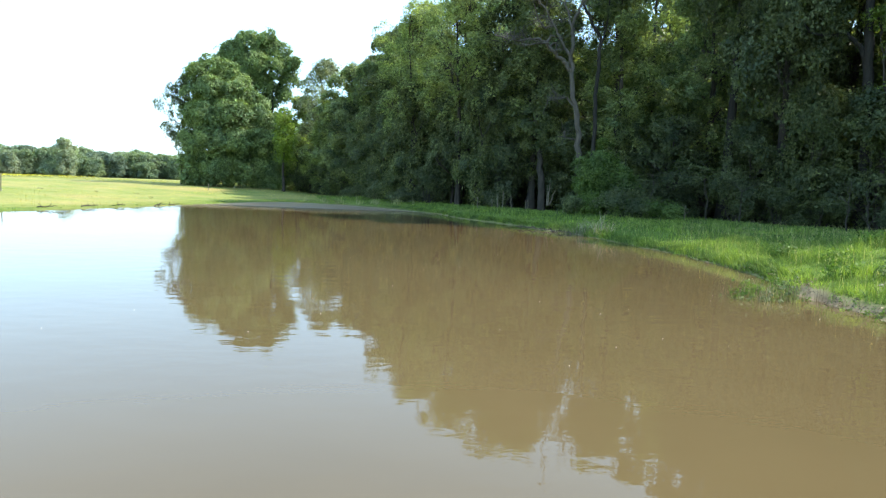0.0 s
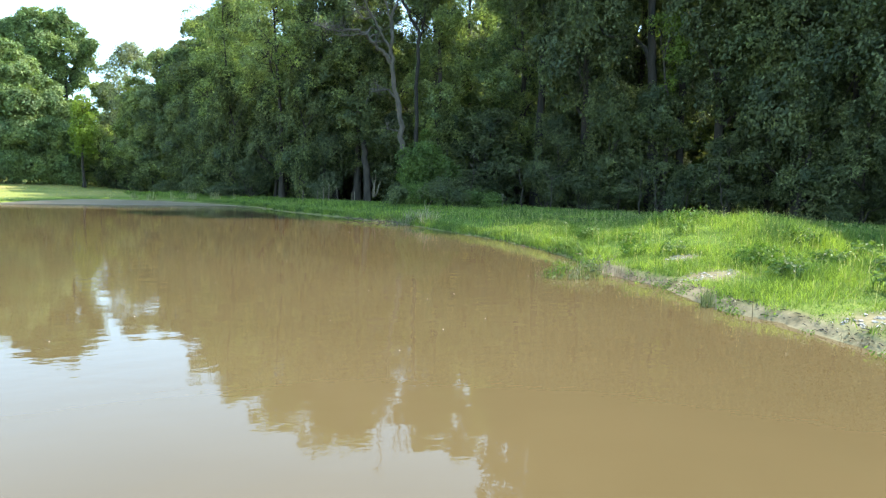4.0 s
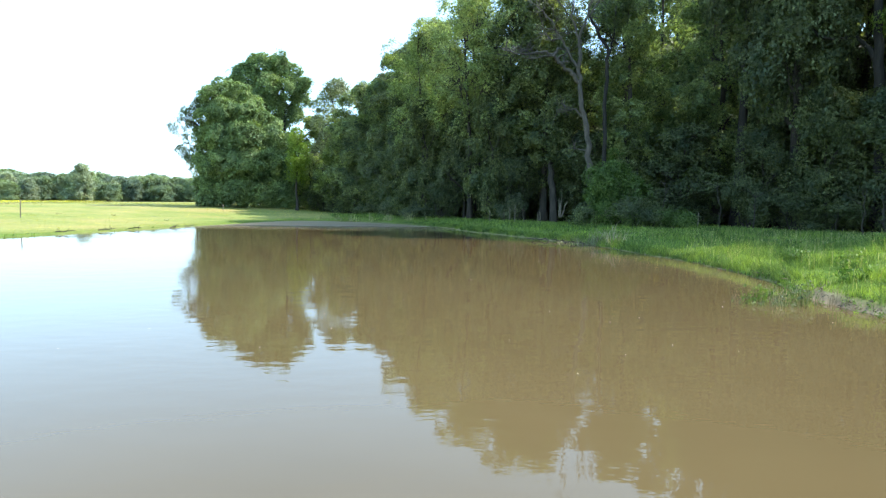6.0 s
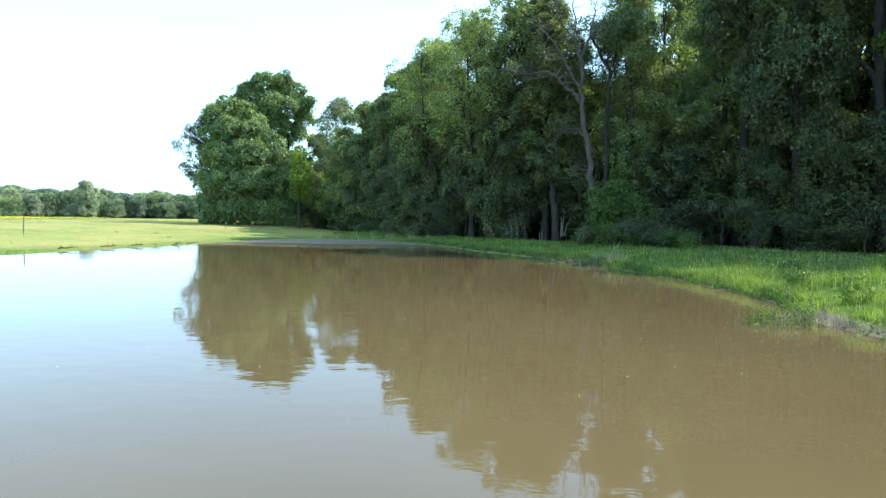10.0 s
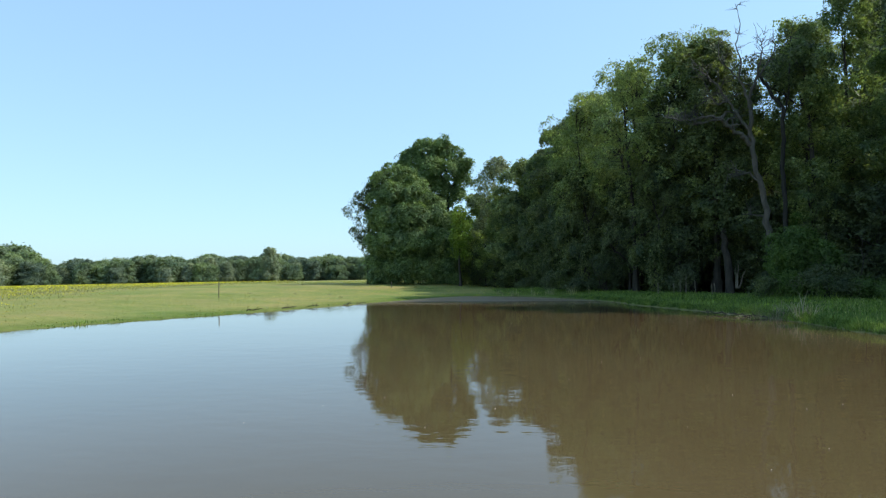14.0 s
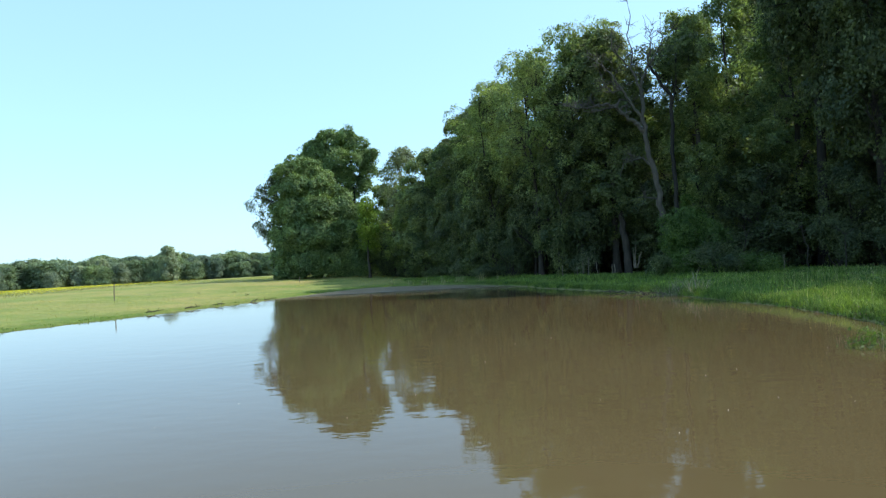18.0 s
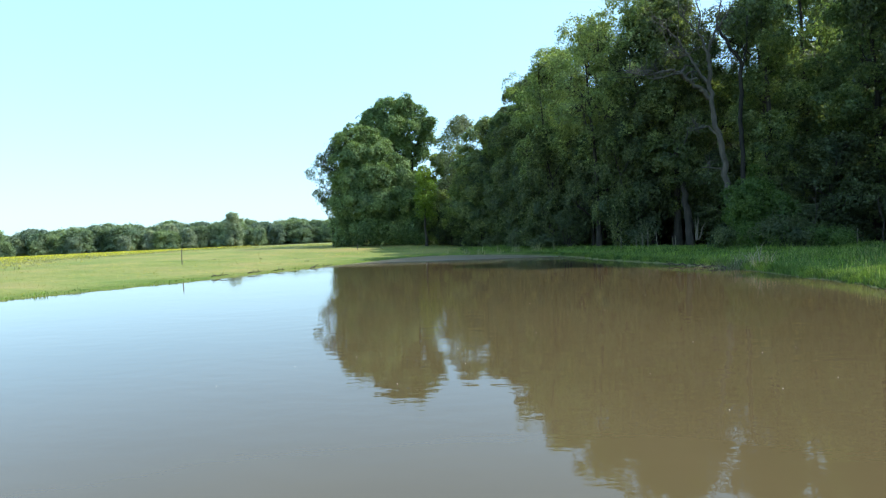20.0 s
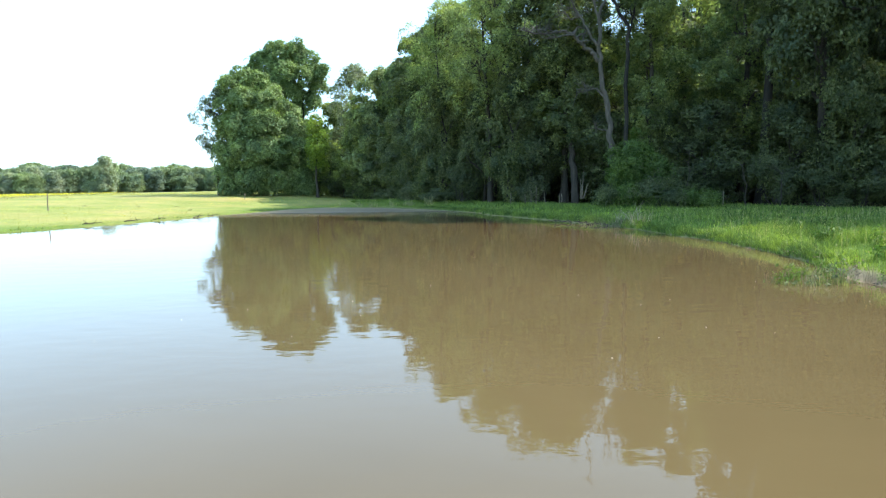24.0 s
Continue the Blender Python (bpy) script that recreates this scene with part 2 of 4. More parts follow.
GRASS = leaf_material("grass_blade", (0.064, 0.112, 0.030), (0.166, 0.235, 0.078), 0.42, 0.2, 0.9, 0.5)
GRASS_DARK = leaf_material("weed_leaf", (0.048, 0.090, 0.020), (0.105, 0.175, 0.042), 0.38, 0.1)
GRASS_DRY = leaf_material("grass_seed_head", (0.21, 0.21, 0.12), (0.34, 0.32, 0.20), 0.35, 0.2)
GRASS_MEADOW = leaf_material("meadow_grass", (0.19, 0.20, 0.062), (0.33, 0.30, 0.11), 0.5, 0.1, 0.3, 0.5)
STRAW = leaf_material("dead_straw", (0.14, 0.12, 0.085), (0.33, 0.29, 0.22), 0.2, 0.2)
STALK = leaf_material("dead_brown_stem", (0.10, 0.075, 0.05), (0.22, 0.17, 0.12), 0.1, 0.2)
FLOWER = leaf_material("yellow_flower", (0.46, 0.40, 0.03), (0.62, 0.54, 0.05), 0.3, 0.2)
BARK = bark_material("bark_brown", (0.022, 0.018, 0.014), (0.075, 0.06, 0.046))
# nearly black all over, for the darkest trunks
BARK_BLACK = bark_material("bark_near_black", (0.010, 0.009, 0.007), (0.040, 0.033, 0.026))
BARK_GREY = bark_material("dead_wood_grey", (0.044, 0.037, 0.030), (0.140, 0.121, 0.100), 7.0)
WOOD_PALE = bark_material("split_pale_wood", (0.16, 0.13, 0.095), (0.34, 0.29, 0.22), 14.0)
POST_WOOD = bark_material("weathered_post", (0.10, 0.08, 0.06), (0.24, 0.20, 0.15), 18.0)
STONE = plain_material("pale_stone", (0.24, 0.22, 0.185), (0.46, 0.43, 0.385), 9.0)
DEBRIS = plain_material("floating_speck", (0.5, 0.47, 0.40), (0.75, 0.72, 0.62), 30.0)
WATER = water_material()
GROUND = ground_material()


# ---- mesh helpers ----
def mesh_from(name, verts, tris, mat, smooth=False):
    """A mesh from arrays of corners and triangles."""
    verts, tris = np.asarray(verts, np.float32), np.asarray(tris, np.int32)
    me = bpy.data.meshes.new(name)
    me.vertices.add(len(verts))
    me.vertices.foreach_set("co", verts.ravel())
    me.loops.add(tris.size)
    me.loops.foreach_set("vertex_index", tris.ravel())
    me.polygons.add(len(tris))
    me.polygons.foreach_set("loop_start", np.arange(0, tris.size, 3, dtype=np.int32))
    me.polygons.foreach_set("loop_total", np.full(len(tris), 3, np.int32))
    if smooth:
        me.polygons.foreach_set("use_smooth", np.ones(len(tris), bool))
    me.update(calc_edges=True)
    me.validate()
    me.materials.append(mat)
    return me


def child(name, me, parent, label=""):
    ob = new(name, me)
    ob.parent = parent
    if label:
        tagged(ob, label)
    return ob


def unit(v):
    return v / np.maximum(np.linalg.norm(v, axis=-1, keepdims=True), 1e-9)


def tube(points, radii, sides=8, wobble=0.0, rng=None):
    """A tapered round stem along points: corners and triangles, closed at its tip."""
    pts, rad = np.asarray(points, float), np.asarray(radii, float)
    ahead = unit(np.gradient(pts, axis=0))
    ref = np.array([1.0, 0, 0]) if abs(ahead[0, 0]) < 0.8 else np.array([0, 1.0, 0])
    side = unit(np.cross(ahead, ref))
    up = np.cross(side, ahead)
    a = np.linspace(0, 2 * np.pi, sides, endpoint=False)
    r = rad[:, None] * np.ones(sides)
    if wobble and rng is not None:
        r = r * (1 + wobble * rng.normal(size=r.shape))
    v = pts[:, None] + r[..., None] * (np.cos(a)[None, :, None] * side[:, None] + np.sin(a)[None, :, None] * up[:, None])
    n = len(pts)
    i, j = np.meshgrid(np.arange(n - 1), np.arange(sides), indexing="ij")
    q = [i * sides + j, i * sides + (j + 1) % sides, (i + 1) * sides + (j + 1) % sides, (i + 1) * sides + j]
    f = np.concatenate([np.stack([q[0], q[1], q[2]], -1).reshape(-1, 3), np.stack([q[0], q[2], q[3]], -1).reshape(-1, 3)])
    tip = np.array([[(n - 1) * sides, (n - 1) * sides + k, (n - 1) * sides + k + 1] for k in range(1, sides - 1)])
    return v.reshape(-1, 3), np.concatenate([f, tip])


def joined(pieces):
    vs, fs, n = [], [], 0
    for v, f in pieces:
        vs.append(v)
        fs.append(f + n)
        n += len(v)
    return np.concatenate(vs), np.concatenate(fs)


def bent(a, b, n, sag, rng, jitter=0.06):
    """A natural line from a to b, bowed by sag and a little crooked."""
    a, b = np.asarray(a, float), np.asarray(b, float)
    s = np.linspace(0, 1, n)[:, None]
    p = a + (b - a) * s
    p[:, 2] += sag * 4 * (s * (1 - s))[:, 0]
    length = np.linalg.norm(b - a)
    w = rng.normal(size=(n, 3)) * jitter * length * 0.5
    w[0] = w[-1] = 0
    return p + w


def leaves(centres, out, size, rng, droop=0.25, slim=0.38, simple=False):
    """One folded leaf of two triangles at each centre, facing about outwards and up; simple: one pointed triangle."""
    n = len(centres)
    normal = unit(1.0 * out + np.array([0, 0, 0.25]) + 0.5 * rng.normal(size=(n, 3)))
    way = unit(np.cross(normal, rng.normal(size=(n, 3))))
    way = unit(way - np.array([0, 0, droop]))
    side = unit(np.cross(way, normal))
    ln = (size * rng.uniform(0.65, 1.35, n))[:, None]
    if simple:
        v = np.stack([centres - 0.5 * ln * way + slim * ln * side, centres + 0.6 * ln * way, centres - 0.35 * ln * way - slim * ln * side], 1)
        return v.reshape(-1, 3), np.arange(3 * n).reshape(-1, 3)
    v = np.stack([centres - 0.5 * ln * way, centres - 0.04 * ln * way + slim * ln * side + 0.08 * ln * normal,
                  centres + 0.5 * ln * way, centres - 0.04 * ln * way - slim * ln * side + 0.08 * ln * normal], 1)
    base = (np.arange(n) * 4)[:, None]
    f = np.concatenate([base + [0, 1, 2], base + [0, 2, 3]])
    return v.reshape(-1, 3), f


def foliage(lobes, count, per, spread, size, rng, inner=0.7, droop=0.25, slim=0.38, under=0.35, simple=True):
    """Leaves in clumps over and within rounded lobes (x, y, z, rx, ry, rz); few hang on the underside."""
    lobes = np.asarray(lobes, float)
    area = lobes[:, 3] * lobes[:, 5]
    k = rng.choice(len(lobes), count * 2, p=area / area.sum())
    d = unit(rng.normal(size=(count * 2, 3)))
    keep = (d[:, 2] > -0.15) | (rng.random(count * 2) < under)
    k, d = k[keep][:count], d[keep][:count]
    r = inner + (1.04 - inner) * rng.random(len(k)) ** 0.6
    c = lobes[k, :3] + d * lobes[k, 3:] * r[:, None]
    n = len(k)
    span = np.repeat(spread * rng.uniform(0.55, 1.45, n), per)[:, None]
    # each clump is a ragged, drooping spray of leaves whose upper side faces up and out
    face = unit(1.0 * d + np.array([0, 0, 0.45]) + 0.3 * rng.normal(size=(n, 3)))
    a = unit(np.cross(face, rng.normal(size=(n, 3))))
    b = np.cross(face, a)
    face, a, b, lobed = (np.repeat(q, per, 0) for q in (face, a, b, rng.uniform(0, 6.28, (n, 1))))
    phi = rng.uniform(0, 6.28, (n * per, 1))
    r = np.sqrt(rng.random((n * per, 1))) * (1 + 0.32 * np.sin(3 * phi + lobed) + 0.18 * np.sin(7 * phi - lobed))
    flat = 1.15 * r * np.cos(phi) * a + 0.9 * r * np.sin(phi) * b
    pts = np.repeat(c, per, 0) + span * (flat + (0.18 * rng.normal(size=(n * per, 1)) - 0.55 * r * r) * face)
    return leaves(pts, unit(face + 0.55 * flat), size, rng, droop, slim, simple), c


def crown_lobes(h, r, low, n, rng, shape=0.75):
    """Rounded lobes filling a crown from the height low up to h, widest at about two fifths."""
    rows = []
    for i in range(n):
        s = (i + 0.5) / n
        z = low + (h - low) * s ** 0.9
        wide = r * (math.sin(math.pi * min(1.0, 0.16 + 0.84 * s)) ** shape) * 0.8
        a = i * 2.4 + rng.uniform(-0.5, 0.5)
        far = wide * rng.uniform(0.35, 0.9)
        size = r * rng.uniform(0.30, 0.46) * (1.1 - 0.35 * s)
        rows.append((far * math.cos(a), far * math.sin(a), min(z, h - size * 0.75), size, size, size * 0.8))
    rows.append((0, 0, h - r * 0.33, r * 0.36, r * 0.36, r * 0.33))
    return rows


def tree(kind, label, seed, h, r, low, lobes, clumps, per, size, leaf, bark=BARK, girth=0.028, spread=0.57, custom=None,
         inner=0.7, droop=0.25, slim=0.38, under=0.35, lean=(0.0, 0.0), limbs=9, twigs=7, sprays=16):
    """A broadleaved tree at the origin: trunk, limbs to its lobes, and a crown of leaf clumps on twigs."""
    rng = np.random.default_rng(seed)
    top = tagged(new(kind), label, "tree")
    lob = list(custom or crown_lobes(h, r, low, lobes, rng))
    for _ in range(sprays):  # sprays that stand out of the crown's outline
        x, y, z, a, _, c = lob[int(rng.integers(0, len(lob)))]
        d = unit(np.array([rng.normal(), rng.normal(), rng.uniform(-0.1, 1.1)]))
        s = rng.uniform(0.35, 0.75)
        lob.append((x + d[0] * a * 1.05, y + d[1] * a * 1.05, min(z + d[2] * c * 1.05, h), s, s, s * 0.8))
    g = h * girth / 2
    n = 11
    s = np.linspace(0, 1, n)
    line = np.stack([lean[0] * s + 0.15 * np.cumsum(rng.normal(size=n)) * s, lean[1] * s + 0.15 * np.cumsum(rng.normal(size=n)) * s,
                     -0.25 + s * h * 0.86], 1)
    rad = g * (1 - s) ** 0.75 * (1 + 0.7 * np.exp(-s * 26)) + 0.025
    child("trunk", mesh_from("trunk", *tube(line, rad, 10, 0.05, rng), bark, True), top)
    (lv, lf), clump = foliage(lob, clumps, per, spread, size, rng, inner, droop, slim, under)
    order = rng.permutation(len(lob))
    for i in order[: min(len(lob), limbs)]:
        c = np.array(lob[i][:3])
        start = max(0.2, min(0.9, (c[2] - 0.55 * math.hypot(c[0], c[1])) / (h * 0.86)))
        a = np.array([np.interp(start, s, line[:, j]) for j in range(3)])
        ra = float(np.interp(start, s, rad)) * 0.6
        limb = bent(a, c, 7, 0.04 * h * rng.uniform(-0.5, 1), rng, 0.05)
        pieces = [tube(limb, np.linspace(ra, 0.03, 7), 6)]
        near = clump[np.argsort(np.linalg.norm(clump - c, axis=1))[: twigs * 2 : 2]]
        for q in near:
            b = limb[rng.integers(3, 6)]
            pieces.append(tube(bent(b, q, 4, 0.05, rng, 0.08), [0.03, 0.022, 0.015, 0.006], 4))
        child("limb", mesh_from("limb", *joined(pieces), bark, True), top)
    child("crown", mesh_from("crown", lv, lf, leaf), top)
    return top


def put(proto, x, y, s=1.0, turn=0.0, sxy=None):
    """A copy of a thing standing on the ground at (x, y), scaled and turned."""
    w = s if sxy is None else sxy
    return copy_thing(proto, Matrix.Translation((x, y, float(land(x, y)) - 0.03)) @ Matrix.Rotation(turn, 4, "Z") @ Matrix.Diagonal((w, w, s, 1)))


# ---- the lie of the land ----
SHORE = [(-28, 4), (-25.5, 14), (-23.8, 22), (-22.5, 26.7), (-20.3, 32.6), (-18.4, 39), (-16.6, 46), (-15.2, 52.5), (-12.8, 56),
         (-8.2, 54), (-3.4, 49), (-1.0, 45.2), (2.0, 37.2), (4.6, 32), (6.3, 27.2), (7.1, 22.9), (7.8, 18.6), (7.8, 16.4),
         (7.15, 13.0), (7.3, 11.1), (7.05, 9.3), (7.2, 7.0), (7.0, 4.0), (6.0, 1.8), (1.5, 1.3), (-8, 1.0), (-20, 0.6)]
# foot of the wood's edge, from the far end round to the near right
WOOD = [(-20, 86), (-14, 76), (-9, 66.5), (-4, 55.5), (3, 48), (6.5, 46.3), (14.6, 42), (20, 37.5), (25, 33), (28.5, 25), (31, 14), (33, 0), (34, -20)]


BARE = [(8.8, 12.8, 0.30), (8.25, 11.0, 0.42), (7.95, 7.0, 0.45), (8.1, 5.6, 0.35)]  # stony patches: x, y, reach


def smooth_line(pts, steps, closed):
    """A flowing line through points."""
    p = np.array(pts, float)
    n = len(p)
    rows = []
    for i in range(n if closed else n - 1):
        get = (lambda k: p[k % n]) if closed else (lambda k: p[min(max(k, 0), n - 1)])
        a, b, c, d = get(i - 1), get(i), get(i + 1), get(i + 2)
        for s in np.linspace(0, 1, steps, endpoint=False):
            rows.append(0.5 * (2 * b + (c - a) * s + (2 * a - 5 * b + 4 * c - d) * s * s + (3 * b - a - 3 * c + d) * s ** 3))
    return np.array(rows)


SHORE_LINE = smooth_line(SHORE, 6, True)
WOOD_LINE = smooth_line(WOOD, 6, False)


def distance(x, y, line, closed):
    """Distance to a line, and for a closed one the sign: negative inside."""
    q = np.stack([np.asarray(x, float), np.asarray(y, float)], -1)
    a = line
    b = np.roll(line, -1, 0)
    if not closed:
        a, b = a[:-1], b[:-1]
    best = np.full(q.shape[:-1], 1e9)
    inside = np.zeros(q.shape[:-1], bool)
    for (ax, ay), (bx, by) in zip(a, b):
        dx, dy = bx - ax, by - ay
        s = np.clip(((q[..., 0] - ax) * dx + (q[..., 1] - ay) * dy) / (dx * dx + dy * dy + 1e-12), 0, 1)
        best = np.minimum(best, np.hypot(q[..., 0] - ax - s * dx, q[..., 1] - ay - s * dy))
        if closed and ay != by:
            cross = (ay > q[..., 1]) != (by > q[..., 1])
            inside ^= cross & (q[..., 0] < (bx - ax) * (q[..., 1] - ay) / (by - ay) + ax)
    return np.where(inside, -best, best) if closed else best


def wavy(x, y, seed):
    """Cheap smooth unevenness, about -1 to 1."""
    r = np.random.default_rng(seed)
    out = 0
    for k in range(7):
        w, a, p = r.uniform(0.25, 1.9), r.uniform(0, 6.28), r.uniform(0, 6.28)
        out = out + np.sin((x * np.cos(a) + y * np.sin(a)) * w + p) / (0.8 + w)
    return out / 2.6


def shore(x, y):
    """Distance from the ragged water's edge, negative in the water."""
    return distance(x, y, SHORE_LINE, True) + 0.16 * wavy(x * 2.2, y * 2.2, 3) + 0.045 * wavy(x * 6.5, y * 6.5, 4)


def land(x, y):
    """The height of the ground over the water."""
    x, y = np.asarray(x, float), np.asarray(y, float)
    d = shore(x, y)
    far = np.hypot(x, y)
    left = 1 / (1 + np.exp((x + 0.30 * (y - 56) + 10) / 2.5))  # the meadow beyond the water
    bank = 0.10 + 0.36 * (1 - np.exp(-np.maximum(d, 0) / 1.6)) - 0.016 * np.clip(d - 2, 0, 18)
    mead = 0.06 + 0.035 * np.clip(d, 0, 24) + 0.008 * np.clip(d - 24, 0, 20) - 0.0062 * np.clip(far - 92, 0, 130)
    out = bank * (1 - left) + mead * left
    out = out + 0.6 * np.exp(-((x - 12.8) ** 2 + (y - 15.4) ** 2) / 11) + 0.05 * wavy(x, y, 5) * np.clip(d / 2, 0, 1)
    edge = np.clip(d / 0.22, 0, 1)
    return np.where(d > 0, out * edge + 0.02 * (1 - edge), np.maximum(-0.9, 0.12 * d))


def axis_steps(lo, hi, step, reach, grow=1.22):
    mid = list(np.arange(lo, hi + 0.01, step))
    a, b, s = [lo], [hi], step
    while b[-1] < reach:
        s *= grow
        b.append(b[-1] + s)
        a.append(a[-1] - s)
    return np.array(a[:0:-1] + mid + b[1:])


def build_ground():
    xs, ys = axis_steps(-34, 34, 0.4, 2600), axis_steps(-6, 92, 0.4, 2600)
    # finer where the near rim of the pond is
    xs = np.unique(np.round(np.r_[xs, np.arange(5.4, 9.2, 0.1)], 3))
    ys = np.unique(np.round(np.r_[ys, np.arange(4.0, 25.0, 0.15)], 3))
    gx, gy = np.meshgrid(xs, ys, indexing="ij")
    gz = land(gx, gy)
    nx, ny = gx.shape
    i, j = np.meshgrid(np.arange(nx - 1), np.arange(ny - 1), indexing="ij")
    a, b, c, d = i * ny + j, (i + 1) * ny + j, (i + 1) * ny + j + 1, i * ny + j + 1
    f = np.concatenate([np.stack([a, b, c], -1).reshape(-1, 3), np.stack([a, c, d], -1).reshape(-1, 3)])
    me = mesh_from("ground", np.stack([gx, gy, gz], -1).reshape(-1, 3), f, GROUND, True)
    dist = shore(gx, gy)
    dry = 1 / (1 + np.exp((gx + 0.30 * (gy - 56) + 9) / 1.5)) * np.clip(dist / 3, 0.2, 1)
    mud = np.clip(1.4 - (dist + 0.10 * wavy(gx * 1.4, gy * 1.4, 9)) / np.where(gy < 14, 0.30, 0.2), 0, 1)
    mud = mud * np.where(gx < -9, 0.1, np.clip(1 - (gy - 14.0) / 2.5, 0.6, 1.0))
    for bx, by, r in BARE:
        mud = np.maximum(mud, np.clip(1.6 - np.hypot((gx - bx) / 1.5, gy - by) / r, 0, 1) * 0.9)
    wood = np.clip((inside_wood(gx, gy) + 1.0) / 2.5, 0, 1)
    col = np.stack([dry, mud, wood, np.ones_like(dry)], -1).reshape(-1, 4).astype(np.float32)
    att = me.color_attributes.new("zone", "FLOAT_COLOR", "POINT")
    att.data.foreach_set("color", col.ravel())
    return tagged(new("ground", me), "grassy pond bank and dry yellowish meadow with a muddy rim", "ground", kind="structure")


def inside_wood(x, y):
    """How far a place lies behind the wood's edge; negative in the open."""
    ring = np.concatenate([WOOD_LINE, [(120, -60), (160, 60), (120, 160), (20, 170), (-16, 120)]])
    return -distance(x, y, ring, True)


build_ground()

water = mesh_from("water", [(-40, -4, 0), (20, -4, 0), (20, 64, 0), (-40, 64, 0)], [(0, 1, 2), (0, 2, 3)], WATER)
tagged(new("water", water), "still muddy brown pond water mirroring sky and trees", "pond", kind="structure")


# ---- trees: one of each sort, then copies along the wood's edge ----
rnd = np.random.default_rng(11)


def polar(az, far):
    """A place by its bearing from the viewpoint, in degrees to the right of +y, and its distance."""
    return far * math.sin(radians(az)), far * math.cos(radians(az))


SKY_AZ = [-12.5, -11.2, -10.3, -8.5, -6.7, -5.5, -3.5, -1.8, 0.8, 3.4, 6.0, 8.4, 10.0, 11.5, 13.4, 14.6, 20.0, 46.0, 53.0, 64.0]
SKY_EL = [0.125, 0.128, 0.172, 0.168, 0.168, 0.195, 0.24, 0.268, 0.305, 0.332, 0.342, 0.342, 0.305, 0.295, 0.305, 0.385, 0.56, 0.68, 0.56, 0.50]


def canopy(x, y):
    """The height that the wood's top reaches over a place."""
    far, az = math.hypot(x, y), math.degrees(math.atan2(x, y))
    return float(np.interp(az, SKY_AZ, SKY_EL)) * far * 1.05 + 2.0 - float(land(x, y))


WOOD_LABEL = "tall leafy broadleaved tree with dark green crown at the wood's edge"
PROTO_H = 18.0
protos = [
    tree("tree", WOOD_LABEL, 21, PROTO_H, 4.6, 3.0, 26, 520, 130, 0.16, LEAF_DEEP, spread=0.66),
    tree("tree", WOOD_LABEL, 22, PROTO_H, 4.0, 2.0, 26, 340, 120, 0.155, LEAF_MID, inner=0.5, limbs=12, twigs=10, spread=0.62),
    tree("tree", WOOD_LABEL, 23, PROTO_H, 5.0, 5.0, 24, 500, 130, 0.16, LEAF_DEEP, girth=0.034, spread=0.66),
    tree("tree", "airy light-green tree with an open crown at the wood's edge", 26, PROTO_H, 4.2, 3.0, 28, 180, 95, 0.15, LEAF_SAGE, inner=0.45, spread=0.56, limbs=18, twigs=14),
    tree("tree", WOOD_LABEL, 24, PROTO_H, 3.4, 2.4, 24, 280, 115, 0.155, LEAF_MID, inner=0.5, limbs=12, twigs=10, spread=0.6),
]
open_tree = tree("tree", "tall dark-trunked tree with forking limbs and a high crown", 25, PROTO_H, 5.0, 8.5, 18, 430, 120, 0.16, LEAF_DEEP, girth=0.036, lean=(0.9, -0.3), bark=BARK_BLACK, spread=0.62)
small = [
    tree("small_tree", "small leafy tree filling the wood's edge", 31, 7.0, 2.5, 0.8, 13, 170, 110, 0.135, LEAF_MID, spread=0.58),
    tree("small_tree", "small leafy tree filling the wood's edge", 32, 7.0, 2.9, 0.6, 14, 180, 110, 0.135, LEAF_DEEP, spread=0.58),
]


back_trees = [
    tree("tree", "tall leafy tree standing deep in the wood", 27, PROTO_H, 4.8, 4.0, 18, 260, 80, 0.29, LEAF_DEEP, limbs=4, twigs=0),
    tree("tree", "tall leafy tree standing deep in the wood", 28, PROTO_H, 4.2, 3.0, 18, 250, 80, 0.29, LEAF_DARK, limbs=4, twigs=0),
]
back_small = [tree("small_tree", "small leafy tree deep in the wood", 33, 7.0, 2.8, 0.5, 10, 120, 70, 0.25, LEAF_DEEP, spread=0.7, limbs=2, twigs=0)]


def bush(kind, label, seed, h, r, clumps, per, size, leaf, bark=BARK, slim=0.3):
    """A shrub of several stems under a low heap of leaves."""
    rng = np.random.default_rng(seed)
    top = tagged(new(kind), label, "bush")
    lob = [(r * rng.uniform(-0.55, 0.55), r * rng.uniform(-0.55, 0.55), h * rng.uniform(0.25, 0.72), r * 0.5, r * 0.5, h * 0.3) for _ in range(7)]
    (lv, lf), c = foliage(lob, clumps, per, 0.42, size, rng, 0.3, 0.2, slim, 0.8)
    for q in c[:: max(1, len(c) // 6)][:6]:
        child("stem", mesh_from("stem", *tube(bent((rng.normal() * 0.12, rng.normal() * 0.12, -0.1), q, 6, 0.1, rng), np.linspace(0.045, 0.008, 6), 5), bark, True), top)
    child("foliage", mesh_from("foliage", lv, lf, leaf), top)
    return top


bushes = [
    bush("bush", "low leafy bush in the shade of the wood", 41, 2.6, 2.0, 95, 90, 0.115, LEAF_DARK),
    bush("bush", "low leafy bush in the shade of the wood", 42, 3.4, 1.8, 100, 90, 0.115, LEAF_DEEP),
]

edge = WOOD_LINE
step = np.r_[0, np.cumsum(np.hypot(*np.diff(edge, axis=0).T))]


